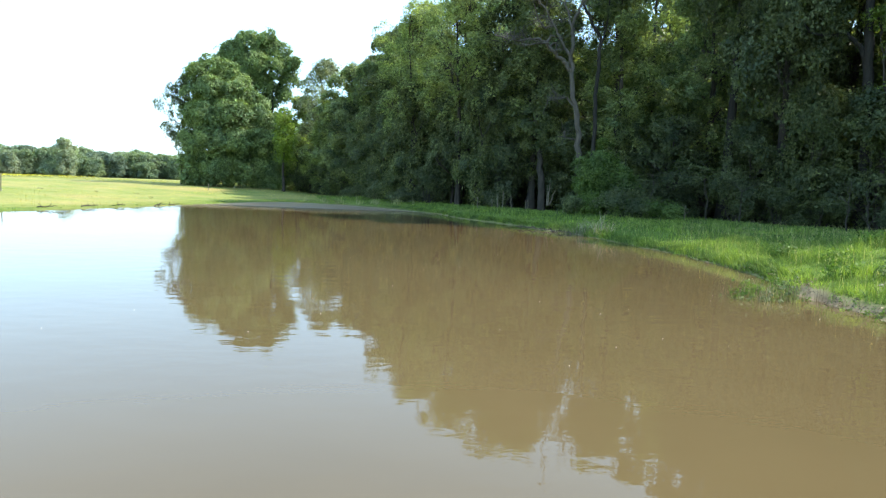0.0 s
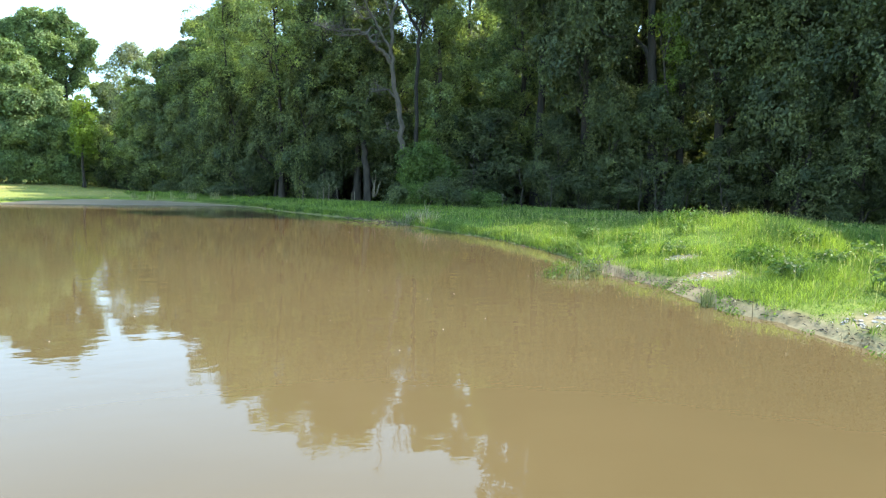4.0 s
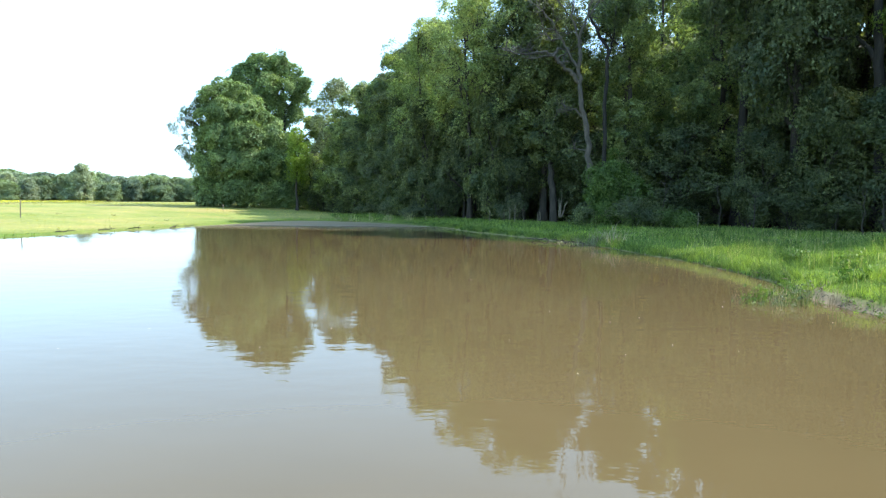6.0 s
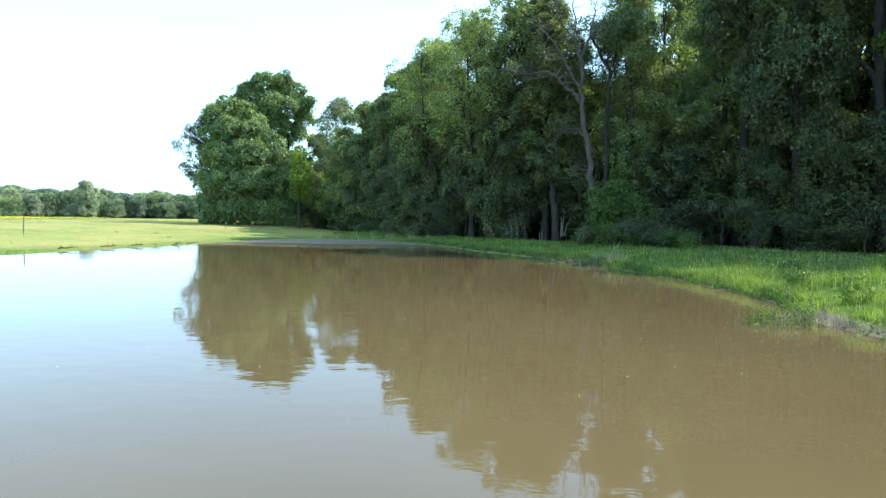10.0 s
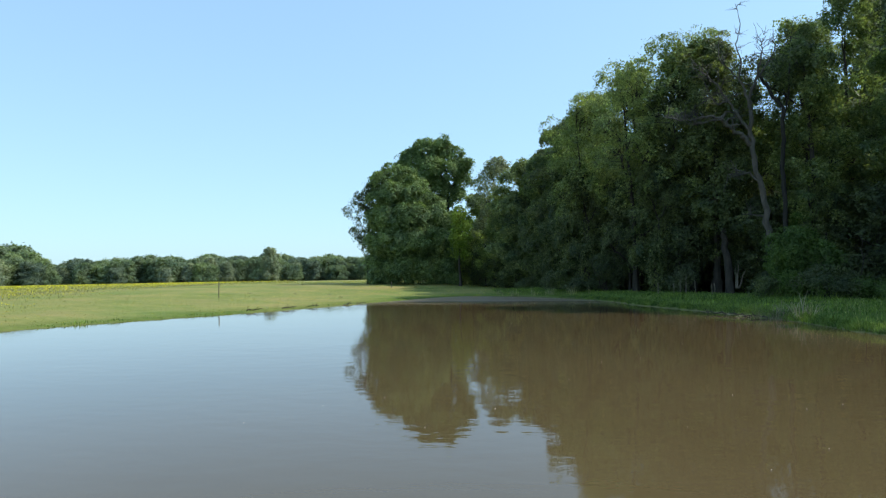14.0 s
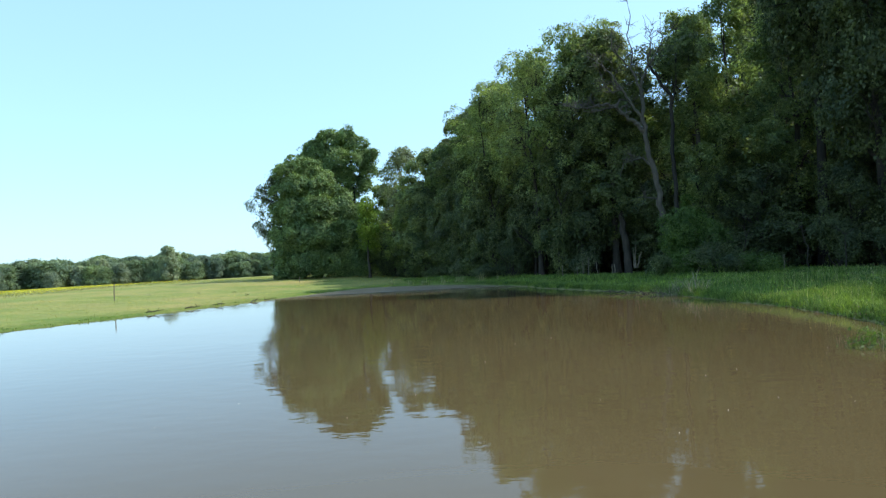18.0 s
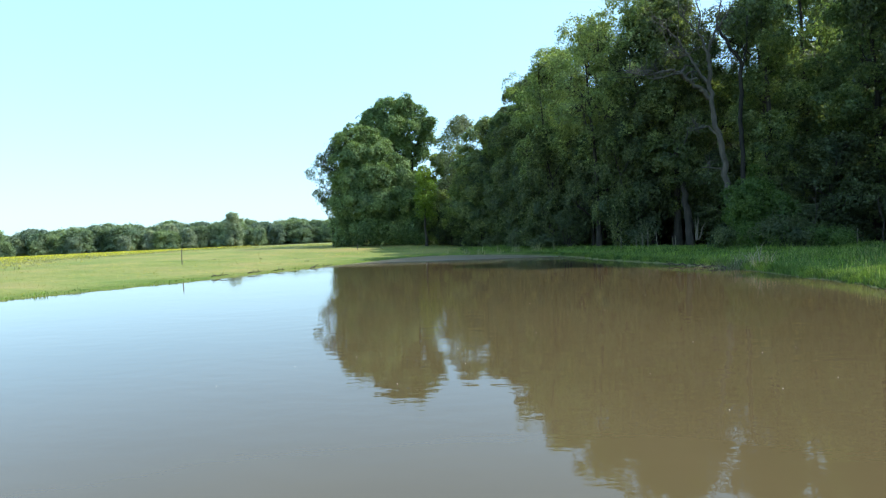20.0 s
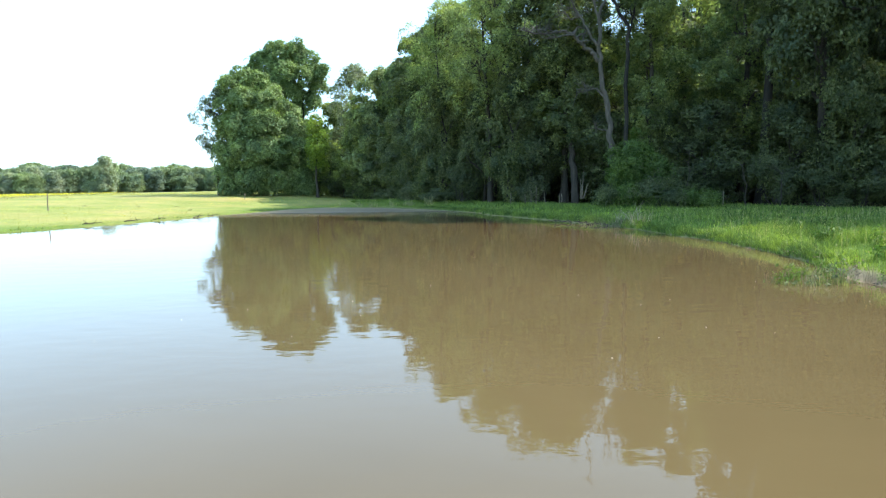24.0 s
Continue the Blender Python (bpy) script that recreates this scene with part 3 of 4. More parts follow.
def along(s, back):
    """A place at the length s along the wood's edge, set back into the wood."""
    p = np.array([np.interp(s, step, edge[:, k]) for k in (0, 1)])
    q = np.array([np.interp(s + 0.5, step, edge[:, k]) for k in (0, 1)])
    t = (q - p) / max(1e-6, np.linalg.norm(q - p))
    return p + back * np.array([-t[1], t[0]]) * 1.0


CLEAR = [(11.0, 41, 47), (8.4, 42, 47)]  # bearings and depths kept free for the dead trees


def free(x, y):
    az, far = math.degrees(math.atan2(x, y)), math.hypot(x, y)
    return not any(abs(az - a) < 2.2 and lo < far < hi for a, lo, hi in CLEAR)


first = {}


def plant(proto, x, y, **kw):
    """The first of a sort is moved into place, the others are copies of it."""
    s, w, turn = kw["s"], kw.get("sxy", kw["s"]), kw.get("turn", 0.0)
    m = Matrix.Translation((x, y, float(land(x, y)) - 0.03)) @ Matrix.Rotation(turn, 4, "Z") @ Matrix.Diagonal((w, w, s, 1))
    if proto not in first:
        first[proto] = True
        pending.append((proto, m))
        return proto
    return copy_thing(proto, m)


pending = []
length = step[-1]
WOOD_GROUP = "trees of the wood"
for row, (back, gap, share) in enumerate([(3.2, 5.0, 0.93), (8.5, 6.2, 0.99), (15.5, 8.5, 0.96), (25.0, 9.0, 0.9), (36.0, 8.0, 0.86), (50.0, 7.0, 0.8)]):
    s = 14.0 + row * 1.7
    while s < length - 8:
        # the edge runs from far to near, so the wood lies on its left
        p = along(s + rnd.uniform(-0.8, 0.8), back + rnd.uniform(-1.0, 1.0))
        x, y = float(p[0]), float(p[1])
        s += gap * rnd.uniform(0.85, 1.15)
        if not free(x, y):
            continue
        h = canopy(x, y) * share * rnd.uniform(0.86, 1.0)
        az = math.degrees(math.atan2(x, y))
        if row > 1 and -7 < az <= 16:  # sky shows through the tops here
            h *= 0.66 if az < 7.5 else 0.6
        if row < 2 and -7 < az <= 16:
            h = canopy(x, y) * rnd.uniform(0.87, 0.96) * (0.72 if row == 1 and az > 2 else 0.92 if 7.5 < az < 13.5 else 1.0)
        if row > 0 and az > 16:  # the back rows stand lower
            h *= (0, 0.9, 0.76, 0.72, 0.72, 0.72)[row]
        k = h / PROTO_H
        if row < 2 and -7 < az < 15:  # the lighter, more open trees
            one = protos[(0, 3, 4, 0)[int(rnd.integers(0, 4))]]
        elif az > 15:
            one = protos[(0, 2, 4, 4)[int(rnd.integers(0, 4))]]
        else:
            one = protos[(1, 3, 4)[int(rnd.integers(0, 3))]]
        if row > 1:
            one = back_trees[int(rnd.integers(0, 2))]
        if row == 0 and 20 < az < 23:
            one = open_tree
        if row == 0 and 27.5 < az < 36:
            continue
        tagged(plant(one, x, y, s=k, sxy=max(0.7, min(1.05, k)) * rnd.uniform(0.9, 1.1), turn=rnd.uniform(0, 6.28)), group=WOOD_GROUP)

s = 8.0
while s < length - 12:
    p = along(s, rnd.uniform(0.4, 2.6))
    x, y = float(p[0]), float(p[1])
    az = math.degrees(math.atan2(x, y))
    s += rnd.uniform(2.0, 3.4) if az < 15 else rnd.uniform(2.8, 4.6)
    if free(x, y):
        if 0 < az < 10 and rnd.random() < 0.6:
            continue
        low = 0.85 if 29 < az < 36 else 1.0
        tagged(plant(small[int(rnd.random() < (0.88 if az < 15 else 0.95))], x, y, s=rnd.uniform(0.6, 1.4) * low, sxy=rnd.uniform(0.8, 1.2), turn=rnd.uniform(0, 6.28)), group="small trees at the wood's edge")
for back in (7.0, 13.0, 20.0, 30.0, 42.0):
    s = 6.0 + back * 0.1
    while s < length - 12:
        p = along(s, back + rnd.uniform(-1.5, 1.5))
        s += rnd.uniform(2.6, 4.2)
        tagged(plant(back_small[0], float(p[0]), float(p[1]), s=rnd.uniform(0.7, 1.5), sxy=rnd.uniform(1.0, 1.5), turn=rnd.uniform(0, 6.28)), group="small trees at the wood's edge")
s = 4.0
while s < length - 12:
    p = along(s, rnd.uniform(-0.4, 1.6))
    x, y = float(p[0]), float(p[1])
    s += rnd.uniform(1.3, 2.6)
    az = math.degrees(math.atan2(x, y))
    if free(x, y) and not (0 < az < 10 and rnd.random() < 0.75) and not (az > 16 and rnd.random() < 0.5):
        tagged(plant(bushes[1 if az > 15 else int(rnd.integers(0, 2))], x, y, s=rnd.uniform(0.5, 1.1), sxy=rnd.uniform(0.7, 1.2), turn=rnd.uniform(0, 6.28)), group="bushes under the trees")
for az in np.arange(-2.0, 62.0, 2.3):  # a last dense row closes the view through the wood
    x, y = polar(az + rnd.uniform(-0.6, 0.6), float(np.interp(az, [-2, 10, 30, 62], [72, 66, 60, 50])) + rnd.uniform(-3, 3))
    tagged(plant(back_small[0], x, y, s=rnd.uniform(1.5, 2.2), sxy=rnd.uniform(1.2, 1.6), turn=rnd.uniform(0, 6.28)), group="small trees at the wood's edge")
for k, sort in enumerate([*protos, open_tree, *small, *back_trees, *back_small, *bushes]):
    if sort not in first:  # a sort not met yet stands deeper in the wood
        tagged(plant(sort, *polar(18.0 + 3.0 * k, 50.0), s=1.0, turn=k * 1.1), group=WOOD_GROUP)
for az, far, k in ((36.9, 44.5, 1.28), (40.5, 44.0, 1.3), (45.8, 42.0, 1.3)):  # tall ones that close the wood's edge
    tagged(plant(protos[2], *polar(az, far), s=k, sxy=1.05, turn=az), group=WOOD_GROUP)
for x, y, k in ((30.5, 16.5, 1.05), (31.5, 20.5, 1.2), (30.0, 24.5, 1.28)):  # three unseen ones beside the near bank, added to shade it
    tagged(plant(protos[0], x, y, s=k, sxy=1.1, turn=x), group=WOOD_GROUP)
for ob, m in pending:
    ob.matrix_basis = m


def single(ob, az, far, turn=None):
    """A tree in its own place; its x axis runs across the line of sight."""
    x, y = polar(az, far)
    turn = radians(-az) if turn is None else turn
    ob.matrix_basis = Matrix.Translation((x, y, float(land(x, y)) - 0.05)) @ Matrix.Rotation(turn, 4, "Z")
    return ob


# the great round tree at the corner of the wood, with a taller one behind it and a drooping thin one at its outer side
def balls(rows):
    return [(x, y, z, r, r, r * 0.85) for x, y, z, r in rows]


round_lobes = balls([
    (-3.0, -0.5, 2.4, 1.9), (-0.8, -2.2, 2.0, 2.0), (1.6, -2.2, 2.0, 2.0), (4.0, -1.2, 2.2, 2.0), (5.2, -0.2, 3.6, 1.5),
    (-3.3, -0.6, 5.0, 1.7), (-1.4, -2.4, 4.8, 2.1), (1.2, -2.6, 4.9, 2.1), (3.6, -1.5, 5.0, 2.0), (4.9, -0.5, 6.4, 1.3),
    (-3.4, -0.4, 7.8, 1.6), (-1.6, -2.0, 7.8, 2.0), (1.0, -2.4, 7.8, 2.0), (3.2, -1.2, 7.9, 1.8),
    (-3.3, 0.0, 10.2, 1.5), (-1.6, -1.6, 10.6, 1.8), (0.8, -1.6, 10.4, 1.8), (2.6, -0.6, 9.9, 1.3),
    (-3.0, 0.2, 12.6, 1.2), (-1.6, -0.4, 13.3, 1.3), (0.2, -0.5, 12.8, 1.4), (1.6, -0.2, 11.6, 1.2),
    (3.9, -0.3, 9.4, 1.2), (5.3, 0.0, 7.8, 1.1)] + [(x, -1.6 - 0.2 * abs(x % 2), 0.9, 1.15) for x in (-3.4, -1.9, -0.4, 1.1, 2.6, 4.1, 5.2)]) + [(-0.8, 0.4, 5.8, 3.6, 1.8, 4.8), (1.8, 0.4, 5.0, 3.4, 1.8, 4.2), (-1.0, 0.4, 10.0, 2.6, 1.8, 3.2)]
single(tree("tree", "broad round-crowned tree standing at the corner of the meadow", 51, 14.6, 6.0, 1.0, 0, 2000, 100, 0.2, LEAF_ROUND, custom=round_lobes, spread=0.64, inner=0.74, limbs=14, under=0.5), -18.0, 80.0)
tall_lobes = balls([
    (-6.0, 0, 14.7, 1.4), (-4.6, -0.4, 16.0, 1.6), (-2.8, -0.6, 17.2, 1.6), (-0.8, -0.4, 17.4, 1.5), (0.6, 0, 16.5, 1.5), (1.7, 0, 15.0, 1.3), (1.8, 0.2, 13.3, 1.1),
    (0.0, -0.8, 14.4, 1.7), (-2.2, -1.0, 14.6, 2.0), (-4.2, -0.5, 13.4, 2.0), (-1.4, 0, 12.4, 1.6), (-5.4, 0, 12.6, 1.8), (-3.6, 0, 10.5, 2.0), (1.2, 0.2, 11.6, 1.0), (-0.7, 0.3, 10.4, 1.2), (-2.6, 0.2, 8.6, 1.8)])
single(tree("tree", "tall dark tree rising behind the round-crowned one", 52, 18.6, 5.0, 5.0, 0, 900, 105, 0.2, LEAF_ROUND, custom=tall_lobes, spread=0.64, inner=0.68, bark=BARK_BLACK), -14.3, 86.0)
droop_lobes = [(-0.3, 0, 10.6, 1.2, 1.2, 0.8), (-1.5, 0, 9.6, 1.0, 1.0, 0.7), (-2.3, 0, 8.8, 0.7, 0.8, 0.7), (-0.2, 0, 8.4, 1.0, 1.0, 1.3), (-1.2, 0, 7.2, 0.6, 0.8, 1.1), (-0.2, 0, 6.0, 0.7, 0.9, 1.2), (-0.9, 0, 5.2, 0.5, 0.7, 0.8), (-0.2, 0, 4.2, 0.5, 0.7, 0.9), (0.7, 0, 11.4, 1.0, 1.1, 0.9)]
single(tree("tree", "thin drooping tree with sparse hanging leaves", 53, 11.8, 2.4, 2.0, 0, 120, 46, 0.2, LEAF_DEEP, custom=droop_lobes, spread=0.5, droop=1.4, slim=0.18, girth=0.012, twigs=14), -21.3, 80.5)
single(tree("small_tree", "young yellow-green tree shining in the sun", 54, 9.0, 1.5, 3.4, 10, 110, 85, 0.17, LEAF_BRIGHT, spread=0.6), -13.4, 74.5)
single(tree("tree", "pale thin-leaved tree standing over the wood", 55, 14.8, 4.2, 3.0, 17, 300, 70, 0.17, LEAF_PALE, spread=0.6), -10.2, 77.0)
single(tree("tree", "leafy tree closing the gap beside the round-crowned one", 56, 11.5, 3.4, 1.0, 14, 340, 84, 0.21, LEAF_MID), -11.9, 84.0)
single(tree("tree", "leafy tree closing the gap beside the round-crowned one", 57, 10.0, 3.2, 0.6, 14, 340, 110, 0.17, LEAF_SAGE), -8.6, 70.0)
for k, (az, far, h, r) in enumerate([(-2.6, 55.0, 15.8, 4.4), (1.2, 51.0, 17.4, 4.6), (4.6, 50.0, 18.4, 4.8), (7.4, 51.0, 19.0, 4.4), (12.7, 50.0, 16.6, 3.6), (14.2, 49.0, 17.6, 3.4)]):
    tagged(single(tree("tree", "broad-crowned leafy tree of the wood behind the dead tree", 160 + k, h, r, 6.0, 26, 215, 90, 0.14, (LEAF_MID, LEAF_SAGE)[k % 2], inner=0.42, girth=0.021, spread=0.6, limbs=14, twigs=8), az, far), group=WOOD_GROUP)
single(tree("tree", "leafy tree rising over the wood's far end", 59, 13.6, 3.6, 3.0, 16, 340, 76, 0.2, LEAF_SAGE), -7.9, 71.0)
single(tree("tree", "leafy tree rising over the wood's far end", 60, 13.4, 3.2, 3.0, 16, 330, 76, 0.2, LEAF_MID), -6.2, 68.0)
# added where backlit foliage shines; its leaf colour carries the brightness
single(tree("small_tree", "narrow young tree in the wood, its leaves coloured a sunlit yellow-green", 63, 12.0, 0.9, 6.5, 10, 70, 70, 0.15, LEAF_BRIGHT, spread=0.45), 33.0, 44.0)
for k, (az, far, s) in enumerate([(-14.5, 83, 1.0), (-13.2, 84, 1.1), (-12.2, 80, 0.9), (-11.2, 78, 1.0), (-10.4, 74, 1.0), (-15.8, 79, 0.7), (-20.3, 82, 0.7), (-13.4, 92, 1.2), (-11.6, 93, 1.2), (-9.8, 82, 1.2)]):
    tagged(put(small[k % 2], *polar(az, far), s=s, turn=k * 1.3), group="small trees at the wood's edge")
single(bush("bush", "leafy fresh-green bush in front of the dead tree", 58, 4.9, 2.3, 130, 110, 0.14, LEAF_BUSH), 12.9, 41.2)


# ---- dead trees ----
def dead_tree():
    """A bare grey tree, leaning a little, with crooked forking limbs."""
    rng = np.random.default_rng(61)
    bx, by = polar(11.4, 42.9)
    bz = float(land(bx, by))
    top = tagged(new("dead_tree"), "bare grey dead tree with crooked forking limbs", "tree")
    top.location = (bx, by, bz - 0.1)

    def at(az, el, far=42.9):
        x, y = polar(az, far)
        return np.array([x - bx, y - by, el * far + 2.0 - bz + 0.1])

    def limb(name, pts, r0, r1, twigs=0, reach=1.6):
        pts = np.array(pts)
        k = np.linspace(0, len(pts) - 1, len(pts) * 4)
        fine = np.stack([np.interp(k, np.arange(len(pts)), pts[:, c]) for c in range(3)], 1)
        fine[1:-1] += rng.normal(size=(len(fine) - 2, 3)) * min(0.05, r0 * 0.4)
        pieces = [tube(fine, np.linspace(r0, r1, len(fine)) * (0.85 if name == "trunk" else 1.1), 9, 0.05, rng)]
        sprays = []
        for _ in range(twigs):
            i = rng.integers(len(fine) // 3, len(fine))
            d = unit(np.array([rng.normal(), rng.normal() * 0.7, rng.uniform(-0.1, 1.0)]))
            tip = fine[i] + d * reach * rng.uniform(0.4, 1.0)
            spray = [tube(bent(fine[i], tip, 5, 0.1, rng, 0.12), np.linspace(max(0.02, r1 * 0.9), 0.007, 5), 4)]
            for _ in range(3):
                e = tip + unit(rng.normal(size=3)) * 0.6
                spray.append(tube(bent((fine[i] + tip) / 2, e, 4, 0.05, rng, 0.1), np.linspace(0.016, 0.005, 4), 4))
            sprays.append(joined(spray))
        stem = child(name, mesh_from(name, *joined(pieces), BARK_GREY, True), top)
        for spray in sprays:
            child("twig", mesh_from("twig", *spray, BARK_GREY, True), stem)

    limb("trunk", [(0, 0, -0.2), at(11.38, 0.01), at(11.25, 0.05), at(10.85, 0.11), at(10.34, 0.143), at(10.2, 0.178), at(10.2, 0.215)], 0.25, 0.13)
    limb("limb", [at(10.26, 0.168), at(9.6, 0.181), at(8.87, 0.192), at(8.45, 0.2), at(8.07, 0.209)], 0.13, 0.08, 5)
    limb("limb", [at(8.07, 0.209), at(7.2, 0.214, 42.6), at(6.05, 0.211, 42.3), at(5.0, 0.211, 42.0), at(3.79, 0.217, 41.8)], 0.08, 0.02, 14, 1.0)
    limb("limb", [at(8.2, 0.207, 42.8), at(7.2, 0.206, 42.2), at(6.3, 0.203, 41.9), at(5.5, 0.205, 41.7)], 0.05, 0.015, 8, 0.9)
    limb("limb", [at(10.05, 0.19), at(9.39, 0.207), at(8.61, 0.233), at(7.65, 0.26), at(6.9, 0.275), at(5.8, 0.286)], 0.085, 0.015, 20, 1.3)
    limb("limb", [at(10.2, 0.213), at(10.09, 0.234), at(10.78, 0.257), at(11.07, 0.285), at(11.18, 0.306)], 0.11, 0.02, 14, 1.2)
    limb("limb", [at(10.12, 0.225), at(9.85, 0.245), at(9.32, 0.264), at(8.04, 0.292), at(8.09, 0.326)], 0.075, 0.012, 12, 1.0)
    limb("limb", [at(9.45, 0.262), at(9.69, 0.285), at(9.31, 0.305), at(9.7, 0.339), at(9.37, 0.366)], 0.05, 0.010, 5, 0.5)
    limb("limb", [at(8.6, 0.232), at(7.9, 0.228), at(7.3, 0.24), at(6.9, 0.262)], 0.05, 0.012, 8, 0.9)
    limb("limb", [at(10.8, 0.115), at(10.0, 0.13), at(9.2, 0.128), at(8.4, 0.125), at(8.1, 0.105)], 0.07, 0.015, 10, 1.0)
    limb("limb", [at(11.15, 0.068), at(10.2, 0.073), at(9.4, 0.074)], 0.05, 0.018, 3, 0.5)
    limb("limb", [at(10.9, 0.262), at(11.8, 0.285), at(12.4, 0.31)], 0.06, 0.012, 9)
    limb("splinter", [at(10.75, 0.112, 42.5), at(10.9, 0.1, 42.5), at(11.05, 0.082, 42.45)], 0.035, 0.05)
    return top


dead_tree()


def snag():
    """A thick broken trunk with pale splintered wood."""
    rng = np.random.default_rng(62)
    x, y = polar(8.4, 47.3)
    top = tagged(new("snag"), "thick broken dead trunk with pale splintered wood", "tree")
    top.location = (x, y, float(land(x, y)) - 0.1)
    line = bent((0, 0, -0.2), (-0.3, 0.4, 4.4), 12, 0, rng, 0.02)
    child("trunk", mesh_from("trunk", *tube(line, np.linspace(0.31, 0.17, 12), 12, 0.06, rng), BARK, True), top)
    for dx, h, lean in ((0.33, 1.9, 0.1), (0.42, 1.2, 0.45), (0.3, 1.4, -0.05)):
        child("splinter", mesh_from("splinter", *tube(bent((dx, -0.3, 0.5), (dx + lean, -0.35, 0.5 + h), 6, 0, rng, 0.05), np.linspace(0.06, 0.012, 6), 5, 0.1, rng), WOOD_PALE, True), top, "pale split wood")
    return top


snag()


def forked_tree():
    """Two dark trunks side by side in the wood, one with a great limb that arches out."""
    rng = np.random.default_rng(64)
    for far, first_az, line, g, arch in ((46.0, 12.4, [(12.4, 0.06), (12.35, 0.12), (12.38, 0.177), (12.47, 0.213), (11.6, 0.237), (10.9, 0.262)], 0.15, [(12.4, 0.19), (12.9, 0.23), (13.1, 0.28)]),
                                    (44.6, 31.95, [(31.95, 0.05), (31.9, 0.09), (31.6, 0.167), (31.35, 0.22), (31.2, 0.30)], 0.36, [(31.7, 0.155), (31.0, 0.188), (30.0, 0.205), (28.8, 0.203), (27.6, 0.212), (26.6, 0.24)]),
                                    (44.6, 34.1, [(34.05, 0.06), (33.95, 0.15), (33.6, 0.21), (33.2, 0.30)], 0.25, [(33.9, 0.17), (34.6, 0.21), (35.5, 0.26)])):
        bx, by = polar(first_az, far)
        bz = float(land(bx, by))

        def at(az, el):
            x, y = polar(az, far)
            return np.array([x - bx, y - by, el * far + 2.0 - bz])

        def flowing(pts, r0, r1):
            pts = np.array(pts)
            k = np.linspace(0, len(pts) - 1, len(pts) * 4)
            fine = np.stack([np.interp(k, np.arange(len(pts)), pts[:, q]) for q in range(3)], 1)
            fine[1:-1] += rng.normal(size=(len(fine) - 2, 3)) * 0.035
            return tube(fine, np.linspace(r0, r1, len(fine)), 10, 0.05, rng)

        top = tagged(new("tree"), "dark forking trunk with an arching limb in the wood", "tree", WOOD_GROUP)
        top.location = (bx, by, bz)
        child("trunk", mesh_from("trunk", *flowing([(0, 0, -0.2)] + [at(*p) for p in line], g, g * 0.55), BARK_BLACK, True), top)
        child("limb", mesh_from("limb", *flowing([at(*p) for p in arch], g * 0.42, 0.05), BARK_BLACK, True), top)
        end, tip = at(*line[-1]), at(*arch[-1])
        slight = g < 0.2  # the thin one carries little leaf
        lob = [(*(end + rng.normal(size=3) * np.array([1.8, 1.8, 1.2]) + np.array([0, 1.0, -0.4 if slight else 2.0])), 1.9, 1.9, 1.6) for _ in range(3 if slight else 7)] + [(*(tip + np.array([0, 0.3, 0.4])), 1.3, 1.3, 1.0)]
        (v, f), _ = foliage(lob, 45 if slight else 230, 110, 0.57, 0.16, rng, 0.6)
        child("crown", mesh_from("crown", v, f, LEAF_DEEP), top)


forked_tree()

# pale stakes and bare saplings at the foot of the wood
for az, far, h, r in ((2.95, 45.8, 0.8, 0.035), (4.2, 46.2, 0.7, 0.03), (4.65, 45.6, 1.0, 0.035), (5.0, 46.0, 1.2, 0.035), (5.9, 45.4, 1.0, 0.03), (7.0, 45.2, 0.75, 0.035), (7.25, 45.0, 0.8, 0.04), (19.8, 40.0, 1.0, 0.03)):
    rng = np.random.default_rng(int(az * 100))
    x, y = polar(az, far)
    top = tagged(new("stake"), "thin pale bare stake standing at the wood's foot", "stake", group="stakes at the wood's foot")
    top.location = (x, y, float(land(x, y)) - 0.05)
    child("shaft", mesh_from("shaft", *tube(bent((0, 0, -0.15), (rng.normal() * 0.12, 0, h), 6, 0, rng, 0.03), np.linspace(r * 0.75, r * 0.5, 6), 7, 0.06, rng), WOOD_PALE, True), top)


def fence_post(az, far, h):
    rng = np.random.default_rng(70)
    x, y = polar(az, far)
    top = tagged(new("fence_post"), "weathered fence post standing alone in the meadow", "fence post", group="posts in the meadow")
    top.location = (x, y, float(land(x, y)))
    child("shaft", mesh_from("shaft", *tube(bent((0, 0, -0.3), (0.03, 0, h), 8, 0, rng, 0.008), [0.037] * 7 + [0.033], 10, 0.05, rng), POST_WOOD, True), top)
    child("cap", mesh_from("cap", *tube([(0.03, 0, h - 0.02), (0.03, 0, h + 0.05), (0.03, 0, h + 0.07)], [0.034, 0.031, 0.015], 10), WOOD_PALE, True), top)
    return top


fence_post(-33.4, 53.0, 1.13)
fence_post(-19.3, 70.0, 0.55)


# ---- far wood beyond the meadow ----
def full_crown(r, n, rng):
    """A crown that reaches the ground: one large body with bulges on it."""
    lob = [(0, 0, 4.1, r * 0.82, r * 0.82, 3.5), (0, 0, 1.9, r * 1.05, r * 1.05, 1.9)]
    for _ in range(n):
        d = unit(rng.normal(size=3) * np.array([1, 1, 0.8]) + np.array([0, 0, 0.3]))
        b = rng.uniform(0.22, 0.48) * r
        lob.append((d[0] * r * 0.8, d[1] * r * 0.8, 3.9 + d[2] * 3.2, b, b, b * 0.9))
    return lob


